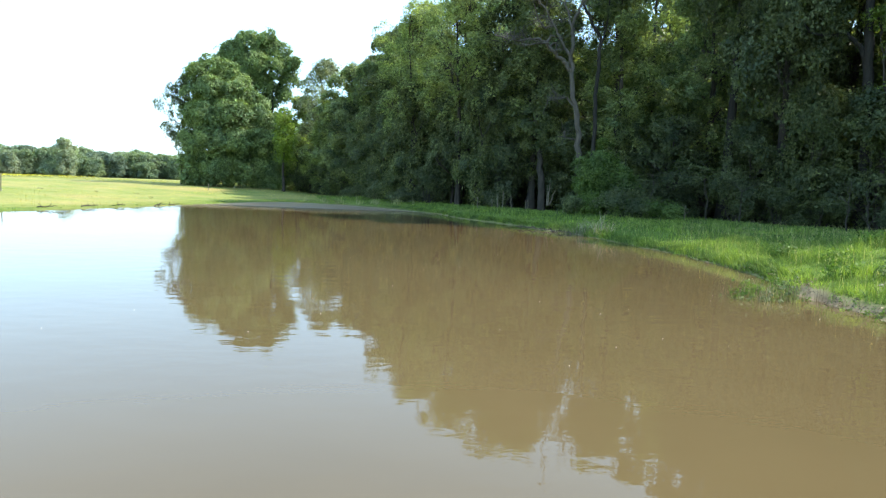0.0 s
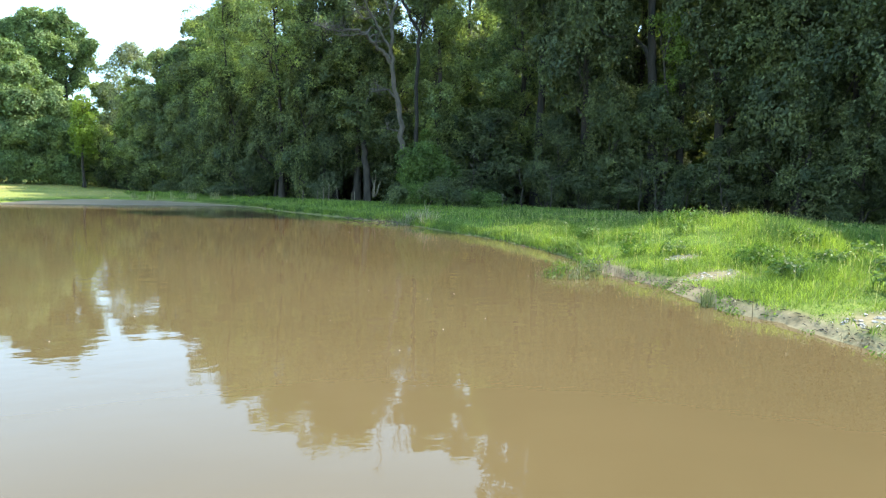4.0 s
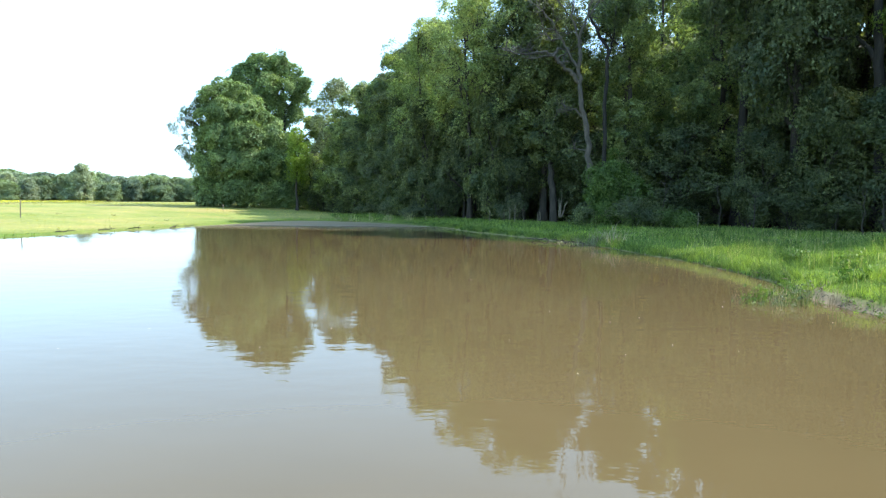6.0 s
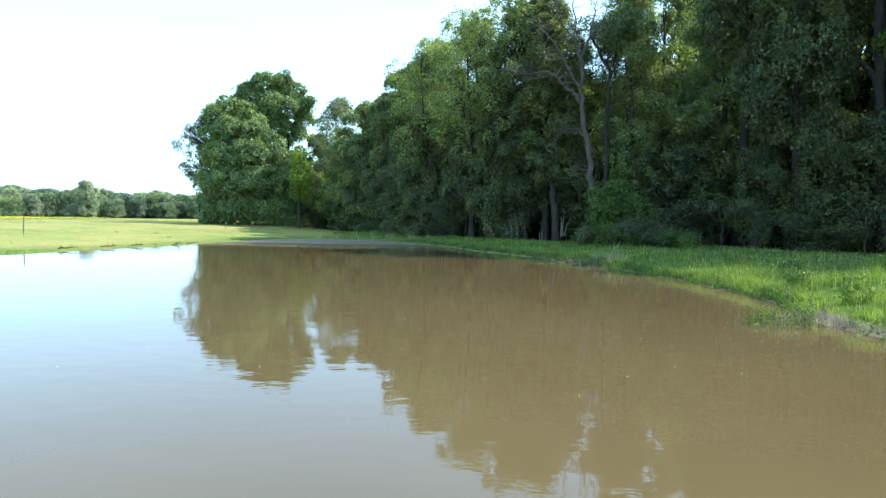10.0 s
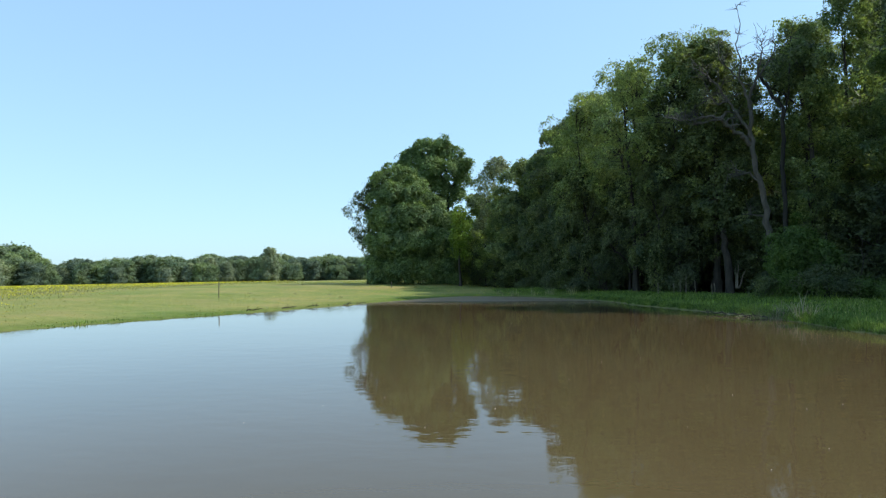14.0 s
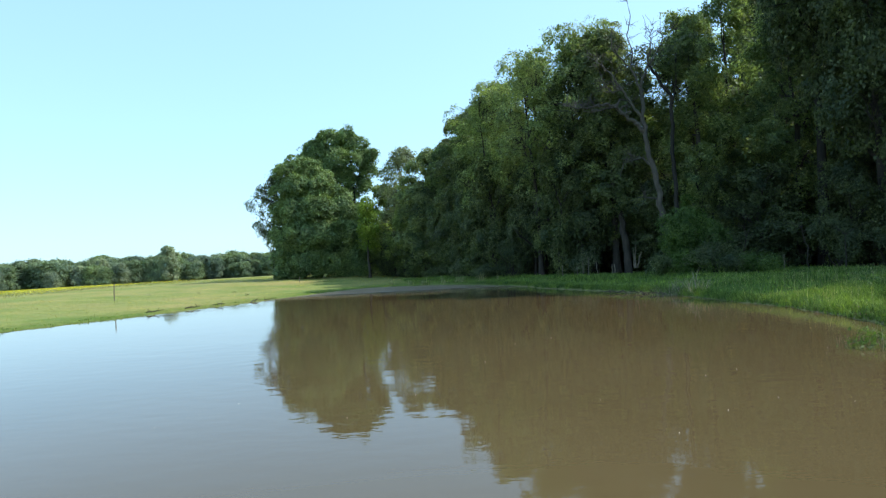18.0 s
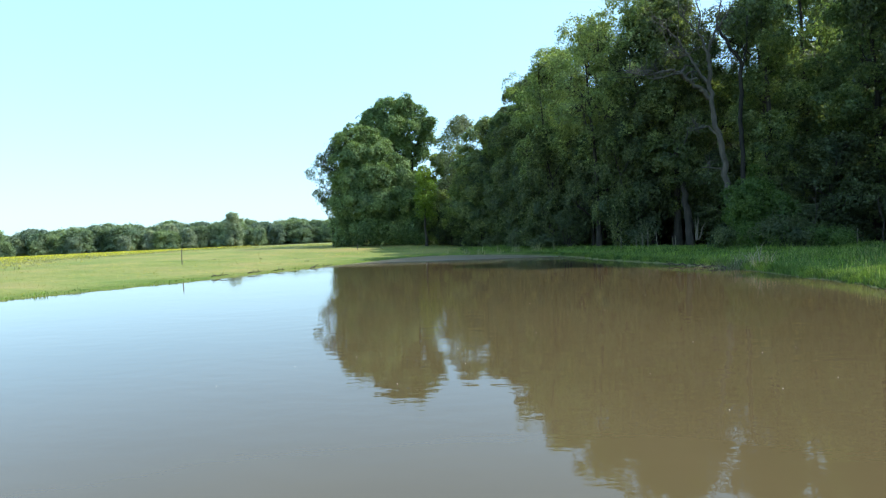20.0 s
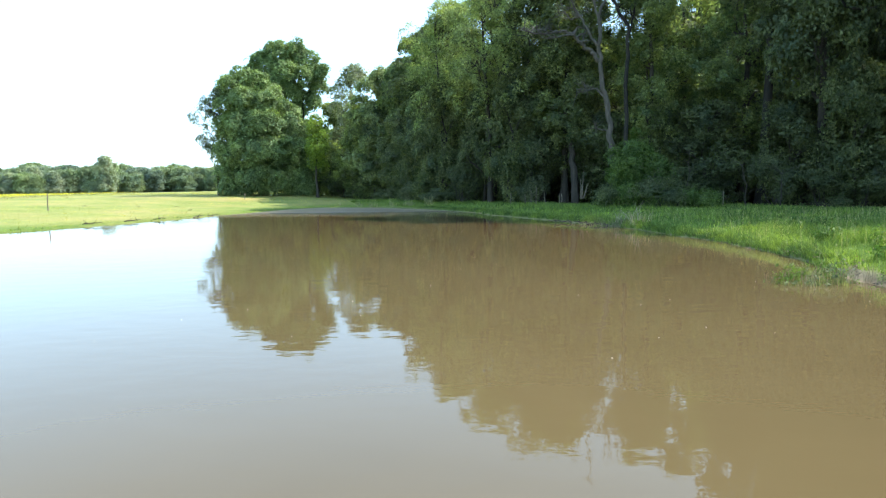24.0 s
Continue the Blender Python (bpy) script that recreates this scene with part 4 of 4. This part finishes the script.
def far_wood():
    rng = np.random.default_rng(81)
    firsts = []
    az_top = [-75, -60, -50, -47.4, -45.3, -43, -40.2, -38.2, -36, -33.6, -31, -29.4, -27.5, -22.7, -16, -8]
    el_top = [0.052, 0.05, 0.05, 0.045, 0.022, 0.029, 0.028, 0.034, 0.025, 0.035, 0.028, 0.034, 0.031, 0.029, 0.029, 0.029]
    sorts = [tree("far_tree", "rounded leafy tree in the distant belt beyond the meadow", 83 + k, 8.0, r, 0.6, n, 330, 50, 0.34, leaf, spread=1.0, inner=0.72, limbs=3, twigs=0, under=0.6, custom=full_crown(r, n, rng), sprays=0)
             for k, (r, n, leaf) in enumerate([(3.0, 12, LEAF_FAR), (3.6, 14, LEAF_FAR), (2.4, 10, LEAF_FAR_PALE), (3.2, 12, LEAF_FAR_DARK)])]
    spots = []
    for far, gap, share in ((205, 3.4, 0.66), (210, 1.0, 0.92), (217, 0.85, 0.97), (226, 0.8, 1.0)):
        az = -60.0 + rng.uniform(0, 0.5)
        while az < -11:
            spots.append((az, far + rng.uniform(-4, 4), share * rng.uniform(0.74, 1.06)))
            az += gap * rng.uniform(0.6, 1.4)
    placed = set()
    for az, far, share in spots:
        x, y = polar(az, far)
        z0 = float(land(x, y))
        h = max(3.0, (float(np.interp(az, az_top, el_top)) * far + 2 - z0) * share)
        one = sorts[int(rng.choice(4, p=[0.32, 0.3, 0.18, 0.2]))]
        wide = h / 8.0 * rng.uniform(1.05, 1.5)
        m = Matrix.Translation((x, y, z0 - 0.1)) @ Matrix.Rotation(rng.uniform(0, 6.28), 4, "Z") @ Matrix.Diagonal((wide, wide, h / 8.0, 1))
        if one.name in placed:
            copy = copy_thing(one, m)
        else:
            placed.add(one.name)
            copy = one
            firsts.append((one, m))
        tagged(copy, group="trees of the distant belt")
    for one, m in firsts:
        one.matrix_basis = m
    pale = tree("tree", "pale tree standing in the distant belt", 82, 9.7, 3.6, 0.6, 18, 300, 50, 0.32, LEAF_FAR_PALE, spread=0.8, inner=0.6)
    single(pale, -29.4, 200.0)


far_wood()


# ---- grass ----
def blades(px, py, height, width, rng, lean=0.35):
    """Bent blades of three triangles each."""
    n = len(px)
    base = np.stack([px, py, land(px, py) - 0.02], 1)
    a = rng.uniform(0, 6.28, n)
    side = np.stack([np.cos(a), np.sin(a), np.zeros(n)], 1)
    b = rng.uniform(0, 6.28, n)
    tilt = np.stack([np.cos(b), np.sin(b), np.zeros(n)], 1) * (lean * rng.random(n) * height)[:, None]
    up = np.array([0, 0, 1.0])
    h, w = height[:, None], width[:, None] / 2
    mid, tip = base + up * h * 0.55 + tilt * 0.35, base + up * h * (1 - 0.15 * rng.random(n))[:, None] + tilt
    v = np.stack([base - side * w, base + side * w, mid + side * w * 0.8, mid - side * w * 0.8, tip], 1)
    k = (np.arange(n) * 5)[:, None]
    return v.reshape(-1, 3), np.concatenate([k + [0, 1, 2], k + [0, 2, 3], k + [3, 2, 4]])


def scatter(n, x0, x1, y0, y1, rng, test):
    x, y = rng.uniform(x0, x1, n), rng.uniform(y0, y1, n)
    ok = test(x, y, rng)
    return x[ok], y[ok]


def on_bank(x, y, rng):
    d = shore(x, y)
    ok = (d > np.where(y < 14.2, 0.27 + 0.14 * wavy(x * 5.0, y * 5.0, 14), 0.02)) & (inside_wood(x, y) < 1.5) & (rng.random(len(x)) < np.clip((d + 0.2) / 0.45, 0.5, 1))
    ok &= (x + 0.30 * (y - 56) + 10 > 0)
    for bx, by, r in BARE:
        ok &= (np.hypot((x - bx) / 1.5, y - by) > r * (0.6 + 0.5 * rng.random(len(x))))
    return ok


def grass_on_bank():
    rng = np.random.default_rng(91)
    x, y = scatter(260000, 7, 22, 3, 22, rng, on_bank)
    near = np.hypot(x, y) < 26
    x, y = x[near], y[near]
    lush = np.clip(0.62 + 0.45 * wavy(x * 0.8, y * 0.8, 15) + 0.55 * wavy(x * 3.1, y * 3.1, 25), 0.22, 1.7)
    h = np.clip(rng.normal(0.23, 0.09, len(x)) * lush, 0.05, 0.5) * np.clip(0.7 + distance(x, y, SHORE_LINE, True) * 0.3, 0.5, 1.15)
    v, f = blades(x, y, h, rng.uniform(0.006, 0.015, len(x)), rng, 1.1)
    tagged(new("bank_grass", mesh_from("bank_grass", v, f, GRASS)), "lush bright green grass on the near bank", "grass", kind="stuff")
    x, y = scatter(170000, -14, 33, 18, 62, rng, on_bank)
    keep = (np.hypot(x, y) > 22)
    x, y = x[keep], y[keep]
    h = np.clip(rng.normal(0.22, 0.07, len(x)) * np.clip(0.7 + 0.35 * wavy(x * 0.6, y * 0.6, 16) + 0.4 * wavy(x * 2.2, y * 2.2, 26), 0.3, 1.6), 0.1, 0.6) * np.clip(0.5 + distance(x, y, SHORE_LINE, True) * 0.3, 0.5, 1.1)
    v, f = blades(x, y, h, rng.uniform(0.018, 0.036, len(x)), rng, 0.9)
    tagged(new("bank_grass", mesh_from("bank_grass", v, f, GRASS)), "green grass between the pond and the wood", "grass", kind="stuff")
    # short grass hanging over the rim down to the water
    x, y = scatter(520000, -7, 9, 13, 54, rng, lambda x, y, r: np.abs(shore(x, y) - 0.2) < 0.24)
    keep = (land(x, y) > -0.045) & (y > 13.4 + rng.random(len(x))) & (rng.random(len(x)) < np.clip((x + 7) / 8, 0, 1))
    x, y = x[keep], y[keep]
    h = np.clip(rng.normal(0.17, 0.06, len(x)), 0.05, 0.36) * np.clip((x + 9) / 9, 0.4, 1)
    v, f = blades(x, y, h, rng.uniform(0.012, 0.028, len(x)), rng, 1.1)
    tagged(new("rim_grass", mesh_from("rim_grass", v, f, GRASS)), "short green grass hanging over the pond's rim", "grass", kind="stuff")
    # seed heads standing over it
    x, y = scatter(3200, 6, 24, 5, 30, rng, on_bank)
    h = rng.uniform(0.30, 0.58, len(x))
    stalk = blades(x, y, h, np.full(len(x), 0.007), rng, 0.3)
    tips = stalk[0].reshape(-1, 5, 3)[:, 4]
    head = leaves(tips, np.tile([0.0, 0, 1], (len(x), 1)), 0.065, rng, -1.2, 0.10)
    v, f = joined([stalk, head])
    tagged(new("seed_heads", mesh_from("seed_heads", v, f, GRASS_DRY)), "pale seed heads standing over the grass", "grass", kind="stuff")


grass_on_bank()


def on_meadow(x, y, rng):
    d = distance(x, y, SHORE_LINE, True)
    return (d > 0.15) & (x + 0.30 * (y - 56) + 9 + rng.normal(0, 1.2, len(x)) < 0) & (inside_wood(x, y) < 0.5)


def meadow():
    rng = np.random.default_rng(95)
    x, y = scatter(100000, -75, -5, 8, 100, rng, on_meadow)
    far = np.hypot(x, y)
    h = np.clip(rng.normal(0.055, 0.025, len(x)), 0.02, 0.15) * (1 + 0.4 * wavy(x * 0.4, y * 0.4, 17))
    v, f = blades(x, y, h, 0.007 + 0.00035 * far, rng, 2.2)
    tagged(new("meadow_grass", mesh_from("meadow_grass", v, f, GRASS_MEADOW)), "short dry yellowish meadow grass", "grass", kind="stuff")
    # greener, taller fringe along the water
    x, y = scatter(160000, -34, -8, 8, 62, rng, lambda x, y, r: (np.abs(distance(x, y, SHORE_LINE, True) - 0.25) < 0.45 * r.random(len(x))))
    h = np.clip(rng.normal(0.09, 0.04, len(x)), 0.03, 0.2) * np.clip(0.75 + 0.9 * wavy(x * 1.1, y * 1.1, 18) + 0.9 * wavy(x * 4.3, y * 4.3, 28), 0.25, 2.4)
    v, f = blades(x, y, h, rng.uniform(0.02, 0.04, len(x)), rng, 0.4)
    tagged(new("shore_grass", mesh_from("shore_grass", v, f, GRASS)), "fringe of green grass along the far shore", "grass", kind="stuff")
    # yellow flowers over the back of the meadow
    x, y = scatter(150000, -150, -26, 30, 130, rng, lambda x, y, r: (np.hypot(x, y) > 38 + 8 * r.random(len(x)) + 3.3 * np.clip(np.degrees(np.arctan2(x, y)) + 48, 0, 16)) & (np.hypot(x, y) < 150) & (np.arctan2(x, y) < radians(-27) - 0.14 * r.random(len(x))) & (wavy(x * 0.35, y * 0.35, 19) + r.normal(0, 0.35, len(x)) > -0.1))
    x, y = x[:54000], y[:54000]
    c = np.stack([x, y, land(x, y) + rng.uniform(0.10, 0.30, len(x))], 1)
    v, f = leaves(c, np.tile([0.0, -0.6, 0.6], (len(x), 1)), 0.085, rng, 0.0, 0.45)
    tagged(new("yellow_flowers", mesh_from("yellow_flowers", v, f, FLOWER)), "drift of yellow flowers across the meadow", "flowers", kind="stuff")
    h = rng.uniform(0.10, 0.28, len(x))
    v, f = blades(x, y, h, np.full(len(x), 0.05), rng, 0.6)
    tagged(new("flower_stalks", mesh_from("flower_stalks", v, f, GRASS_DRY)), "green stalks under the yellow flowers", "flowers", kind="stuff")


meadow()


# ---- weeds, straw, stones and specks along the water ----
def weed(kind, label, category, x, y, n, r, h, mat, lean=0.6, width=0.02, seed=0, leafy=0, leaf=0.06):
    """A clump of stalks, with small leaves on them where leafy."""
    rng = np.random.default_rng(seed + 500)
    a, q = rng.uniform(0, 6.28, n), r * np.sqrt(rng.random(n))
    px, py = q * np.cos(a), q * np.sin(a)
    v, f = blades(x + px, y + py, h * rng.uniform(0.45, 1.1, n), np.full(n, width), rng, lean)
    z0 = max(0.0, float(land(x, y)))
    v = v - np.array([x, y, z0])
    top = tagged(new(kind), label, category)
    top.location = (x, y, z0)
    child("tuft", mesh_from("tuft", v, f, mat), top)
    if leafy:
        t = v.reshape(-1, 5, 3)
        pick = rng.integers(0, n, leafy)
        s = rng.random(leafy)[:, None]
        c = t[pick, 3] * (1 - s) + t[pick, 4] * s + rng.normal(size=(leafy, 3)) * 0.03
        lv, lf = leaves(c, unit(c - np.array([0, 0, 0.0]) + 1e-3), leaf, rng, 0.2, 0.26)
        child("foliage", mesh_from("foliage", lv, lf, mat), top)
    return top


RIM = SHORE_LINE[(SHORE_LINE[:, 0] > 6.8) & (SHORE_LINE[:, 1] > 4) & (SHORE_LINE[:, 1] < 22)] + np.array([0.12, 0.0])
TUFT = "dark leafy weeds growing out of the shallow water"
for k in range(26):
    s = k / 25
    x, y = 5.75 + 1.2 * s + 0.25 * math.sin(k * 2.3), 12.75 + 0.55 * math.sin(k * 1.7) + 0.5 * s
    tagged(weed("water_weed", TUFT, "weed", x, y, 20, 0.20, 0.36 + 0.20 * rnd.random(), (GRASS_DARK, STALK, LEAF_DEEP, STRAW)[k % 4], 0.55, 0.010, k, 0 if k % 4 in (1, 3) else 34, 0.075), group="weeds in the shallows")
for k, (az, far, n, r, h) in enumerate([(12.0, 40.3, 130, 1.1, 0.9), (15.6, 39.8, 120, 1.2, 1.0)]):
    tagged(weed("dry_brush", "heap of brown dead stems at the wood's foot", "dry brush", *polar(az, far), n, r, h, BARK if k % 2 else STALK, 1.2, 0.03, 40 + k), group="dead stems at the wood's foot")
    tagged(weed("weed", "tall green weeds at the wood's foot", "weed", *polar(az - 0.6, far - 0.8), 120, 1.1, 0.7, GRASS, 0.7, 0.02, 50 + k, 150), group="tall weeds at the wood's foot")
for k, (az, far, h, r) in enumerate([(11.9, 40.2, 1.3, 1.5), (13.3, 39.6, 1.75, 1.7), (14.9, 39.2, 1.9, 1.5), (16.4, 39.4, 1.5, 1.4), (18.0, 39.8, 1.2, 1.3)]):
    tagged(single(bush("bramble_mound", "low rounded mound of brambles at the wood's foot", 140 + k, h, r, 90, 80, 0.1, (LEAF_DEEP, LEAF_BUSH, LEAF_DEEP)[k % 3]), az, far), group="bramble mounds at the wood's foot")
for k in range(70):  # small plants and wet litter along the muddy rim
    i = int(rnd.integers(0, len(RIM)))
    x, y = RIM[i] * (1 - rnd.random() * 0.03) + rnd.normal(0, 0.14, 2)
    tagged(weed("rim_weed", "small dark weed rooted in the muddy rim", "weed", float(x), float(y), 12, 0.10, 0.08 + 0.16 * rnd.random(), (GRASS_DARK, GRASS_DARK, GRASS, STALK)[k % 4], 1.2, 0.007, 200 + k, 20, 0.05), group="weeds along the muddy rim")
weed("reed_clump", "small dark clump of upright reeds at the water's edge", "weed", 6.95, 9.3, 40, 0.13, 0.42, LEAF_DARK, 0.2, 0.014, 20)
weed("stick_weed", "single thin stick standing in the shallows", "weed", 6.95, 8.3, 2, 0.03, 0.5, STALK, 0.15, 0.014, 23)
weed("pale_reed", "few pale bent reeds leaning over the brush", "weed", 6.4, 27.6, 9, 0.35, 1.05, STRAW, 0.7, 0.03, 24)
weed("twig_clump", "few bare twigs sticking out of the water", "weed", 5.55, 12.8, 7, 0.12, 0.28, STRAW, 1.4, 0.012, 21)
for k, (x, y, n, r, h) in enumerate([(5.9, 28.4, 70, 0.7, 0.75), (6.6, 27.7, 50, 0.5, 0.65), (5.2, 29.5, 40, 0.6, 0.35), (4.6, 30.6, 30, 0.5, 0.3)]):
    tagged(weed("dry_brush", "heap of pale dead straw and twigs on the bank", "dry brush", x, y, n, r, h, STRAW, 1.5, 0.018, 30 + k), group="dead straw on the bank")
for k in range(34):
    x = 8.2 + 7.5 * rnd.random()
    y = 6.5 + 15 * rnd.random()
    if float(distance(np.array([x]), np.array([y]), SHORE_LINE, True)[0]) > 0.6:
        tagged(weed("weed", "leafy green weed among the grass", "weed", x, y, 46, 0.30, 0.42, (LEAF_BUSH, GRASS, GRASS_DARK)[k % 3], 0.7, 0.014, 60 + k, 150, 0.085), group="weeds on the bank")
for k, (x, y, r, h) in enumerate([(9.45, 11.2, 0.5, 0.46), (9.9, 11.6, 0.35, 0.36), (11.7, 16.6, 0.5, 0.5), (11.2, 17.2, 0.4, 0.42), (10.6, 10.6, 0.35, 0.4), (11.6, 12.4, 0.4, 0.45)]):
    tagged(weed("weed", "dark green leafy clump among the bright grass", "weed", x, y, 90, r, h, GRASS_DARK, 0.8, 0.012, 130 + k, 420, 0.07), group="weeds on the bank")
for k, (az, far, h) in enumerate([(17.2, 42.5, 3.4), (21.5, 41.4, 2.8), (23.9, 41.2, 2.2), (31.2, 38.6, 2.6), (32.6, 38.2, 2.2), (37.6, 37.4, 3.0)]):
    rng = np.random.default_rng(900 + k)
    x, y = polar(az, far)
    top = tagged(new("sapling"), "thin bare dark sapling at the foot of the wood", "sapling", "saplings at the wood's foot")
    top.location = (x, y, float(land(x, y)) - 0.05)
    stem = bent((0, 0, -0.2), (rng.normal() * 0.3, rng.normal() * 0.2, h), 9, 0, rng, 0.03)
    child("stem", mesh_from("stem", *tube(stem, np.linspace(0.045, 0.010, 9), 7, 0.06, rng), BARK, True), top)
    for _ in range(5):
        i = int(rng.integers(2, 8))
        d = np.array([rng.normal() * 0.5, rng.normal() * 0.4, rng.uniform(0.2, 0.7)])
        child("branch", mesh_from("branch", *tube(bent(stem[i], stem[i] + d, 5, 0.03, rng, 0.08), np.linspace(0.018, 0.006, 5), 5), BARK, True), top)
for k in range(12):
    az, far = -46 + 32 * rnd.random(), 48 + 40 * rnd.random()
    tagged(weed("meadow_weed", "low pale-green weed standing in the dry meadow", "weed", *polar(az, far), 26, 0.2, 0.15, GRASS_DRY, 1.2, 0.03, 300 + k, 14, 0.06), group="weeds in the meadow")
for k in range(16):
    s = k / 16
    x, y = -3.2 - 9 * s + 1.2 * rnd.random(), 50.0 + 6.2 * s
    tagged(weed("reed_clump", "thin pale reeds at the far water's edge", "weed", x, y + 0.4, 10, 0.25, 0.5 + 0.4 * rnd.random(), GRASS_DRY, 0.4, 0.03, 90 + k), group="reeds along the far shore")


for k, (x, y, ln, turn) in enumerate([(-20.1, 34.0, 0.9, 0.5), (-19.3, 36.6, 1.1, 1.2), (-18.7, 38.6, 0.7, 0.2), (-17.6, 41.6, 1.4, 1.5), (-17.3, 43.0, 0.9, 0.9), (4.8, 30.4, 1.2, 2.2), (5.3, 29.4, 0.8, 2.6), (3.9, 31.6, 1.3, 2.4)]):
    rng = np.random.default_rng(800 + k)
    top = tagged(new("driftwood"), "dark wet stick lying at the water's edge", "driftwood", "sticks along the shore")
    top.location = (x, y, max(0.0, float(land(x, y))) + 0.03)
    d = np.array([math.cos(turn), math.sin(turn), 0.0])
    child("stem", mesh_from("stem", *tube(bent(-d * ln / 2, d * ln / 2 + np.array([0, 0, 0.06]), 8, 0.03, rng, 0.05), np.linspace(0.032, 0.014, 8), 7, 0.1, rng), BARK, True), top)
    for _ in range(2):
        s = rng.uniform(-0.3, 0.3)
        child("twig", mesh_from("twig", *tube(bent(d * ln * s, d * ln * s + np.array([rng.normal() * 0.15, rng.normal() * 0.15, 0.22]), 5, 0, rng, 0.08), np.linspace(0.018, 0.006, 5), 5), BARK, True), top)


def stone_mesh(seed):
    """A broken stone: a lump of a few flat faces."""
    rng = np.random.default_rng(seed)
    bm = bmesh.new()
    for p in unit(rng.normal(size=(11, 3))):
        bm.verts.new(p * np.array([1, 0.75, 0.38]) * rng.uniform(0.8, 1.1))
    bmesh.ops.convex_hull(bm, input=bm.verts)
    me = bpy.data.meshes.new("stone")
    bm.to_mesh(me)
    bm.free()
    me.materials.append(STONE)
    return me


stone_kinds = [stone_mesh(700 + k) for k in range(6)]
for bx, by, r in BARE:
    for k in range(75):
        a, q = rnd.uniform(0, 6.28), r * math.sqrt(rnd.random()) * 1.1
        x, y = bx + 1.5 * q * math.cos(a), by + q * math.sin(a)
        size = 0.014 + 0.042 * rnd.random() ** 2
        ob = tagged(new("stone", stone_kinds[k % 6]), "pale broken stone lying on the bare bank", "stone", "stones on the bank")
        ob.matrix_basis = Matrix.Translation((x, y, float(land(x, y)) + size * 0.2)) @ Matrix.Rotation(rnd.uniform(0, 6.28), 4, "Z") @ Matrix.Scale(size, 4)

# clods, rootlets and wet litter on the muddy rim
rng = np.random.default_rng(77)
bits = []
for k in range(450):
    x, y = RIM[int(rng.integers(0, len(RIM)))] + rng.normal(0, 1, 2) * np.array([0.16, 0.22])
    d = float(distance(np.array([x]), np.array([y]), SHORE_LINE, True)[0])
    if -0.02 < d < 0.6:
        a, ln = rng.uniform(0, 6.28), rng.uniform(0.02, 0.13)
        z = max(0.0, float(land(x, y))) + 0.012
        way = np.array([math.cos(a), math.sin(a), rng.uniform(-0.1, 0.3)]) * ln
        bits.append(tube(bent((x, y, z), np.array([x, y, z]) + way, 4, 0.01, rng, 0.12), np.array([0.5, 1, 0.8, 0.3]) * rng.uniform(0.003, 0.009), 5))
v, f = joined(bits)
tagged(new("rim_litter", mesh_from("rim_litter", v, f, BARK)), "dark clods, rootlets and wet litter on the muddy rim", "debris", kind="stuff")

# pale specks of fluff drifting on the water
v, f = [], []
for k in range(55):
    x, y = rnd.uniform(-6, 7), rnd.uniform(6, 30)
    if float(distance(np.array([x]), np.array([y]), SHORE_LINE, True)[0]) < -0.5:
        r = rnd.uniform(0.004, 0.010)
        n = len(v)
        v += [(x - r, y, 0.004), (x, y - r, 0.006), (x + r, y, 0.004), (x, y + r, 0.006), (x, y, 0.018)]
        f += [(n, n + 1, n + 4), (n + 1, n + 2, n + 4), (n + 2, n + 3, n + 4), (n + 3, n, n + 4)]
tagged(new("floating_fluff", mesh_from("floating_fluff", v, f, DEBRIS)), "pale specks of fluff drifting on the water", "debris", kind="stuff")
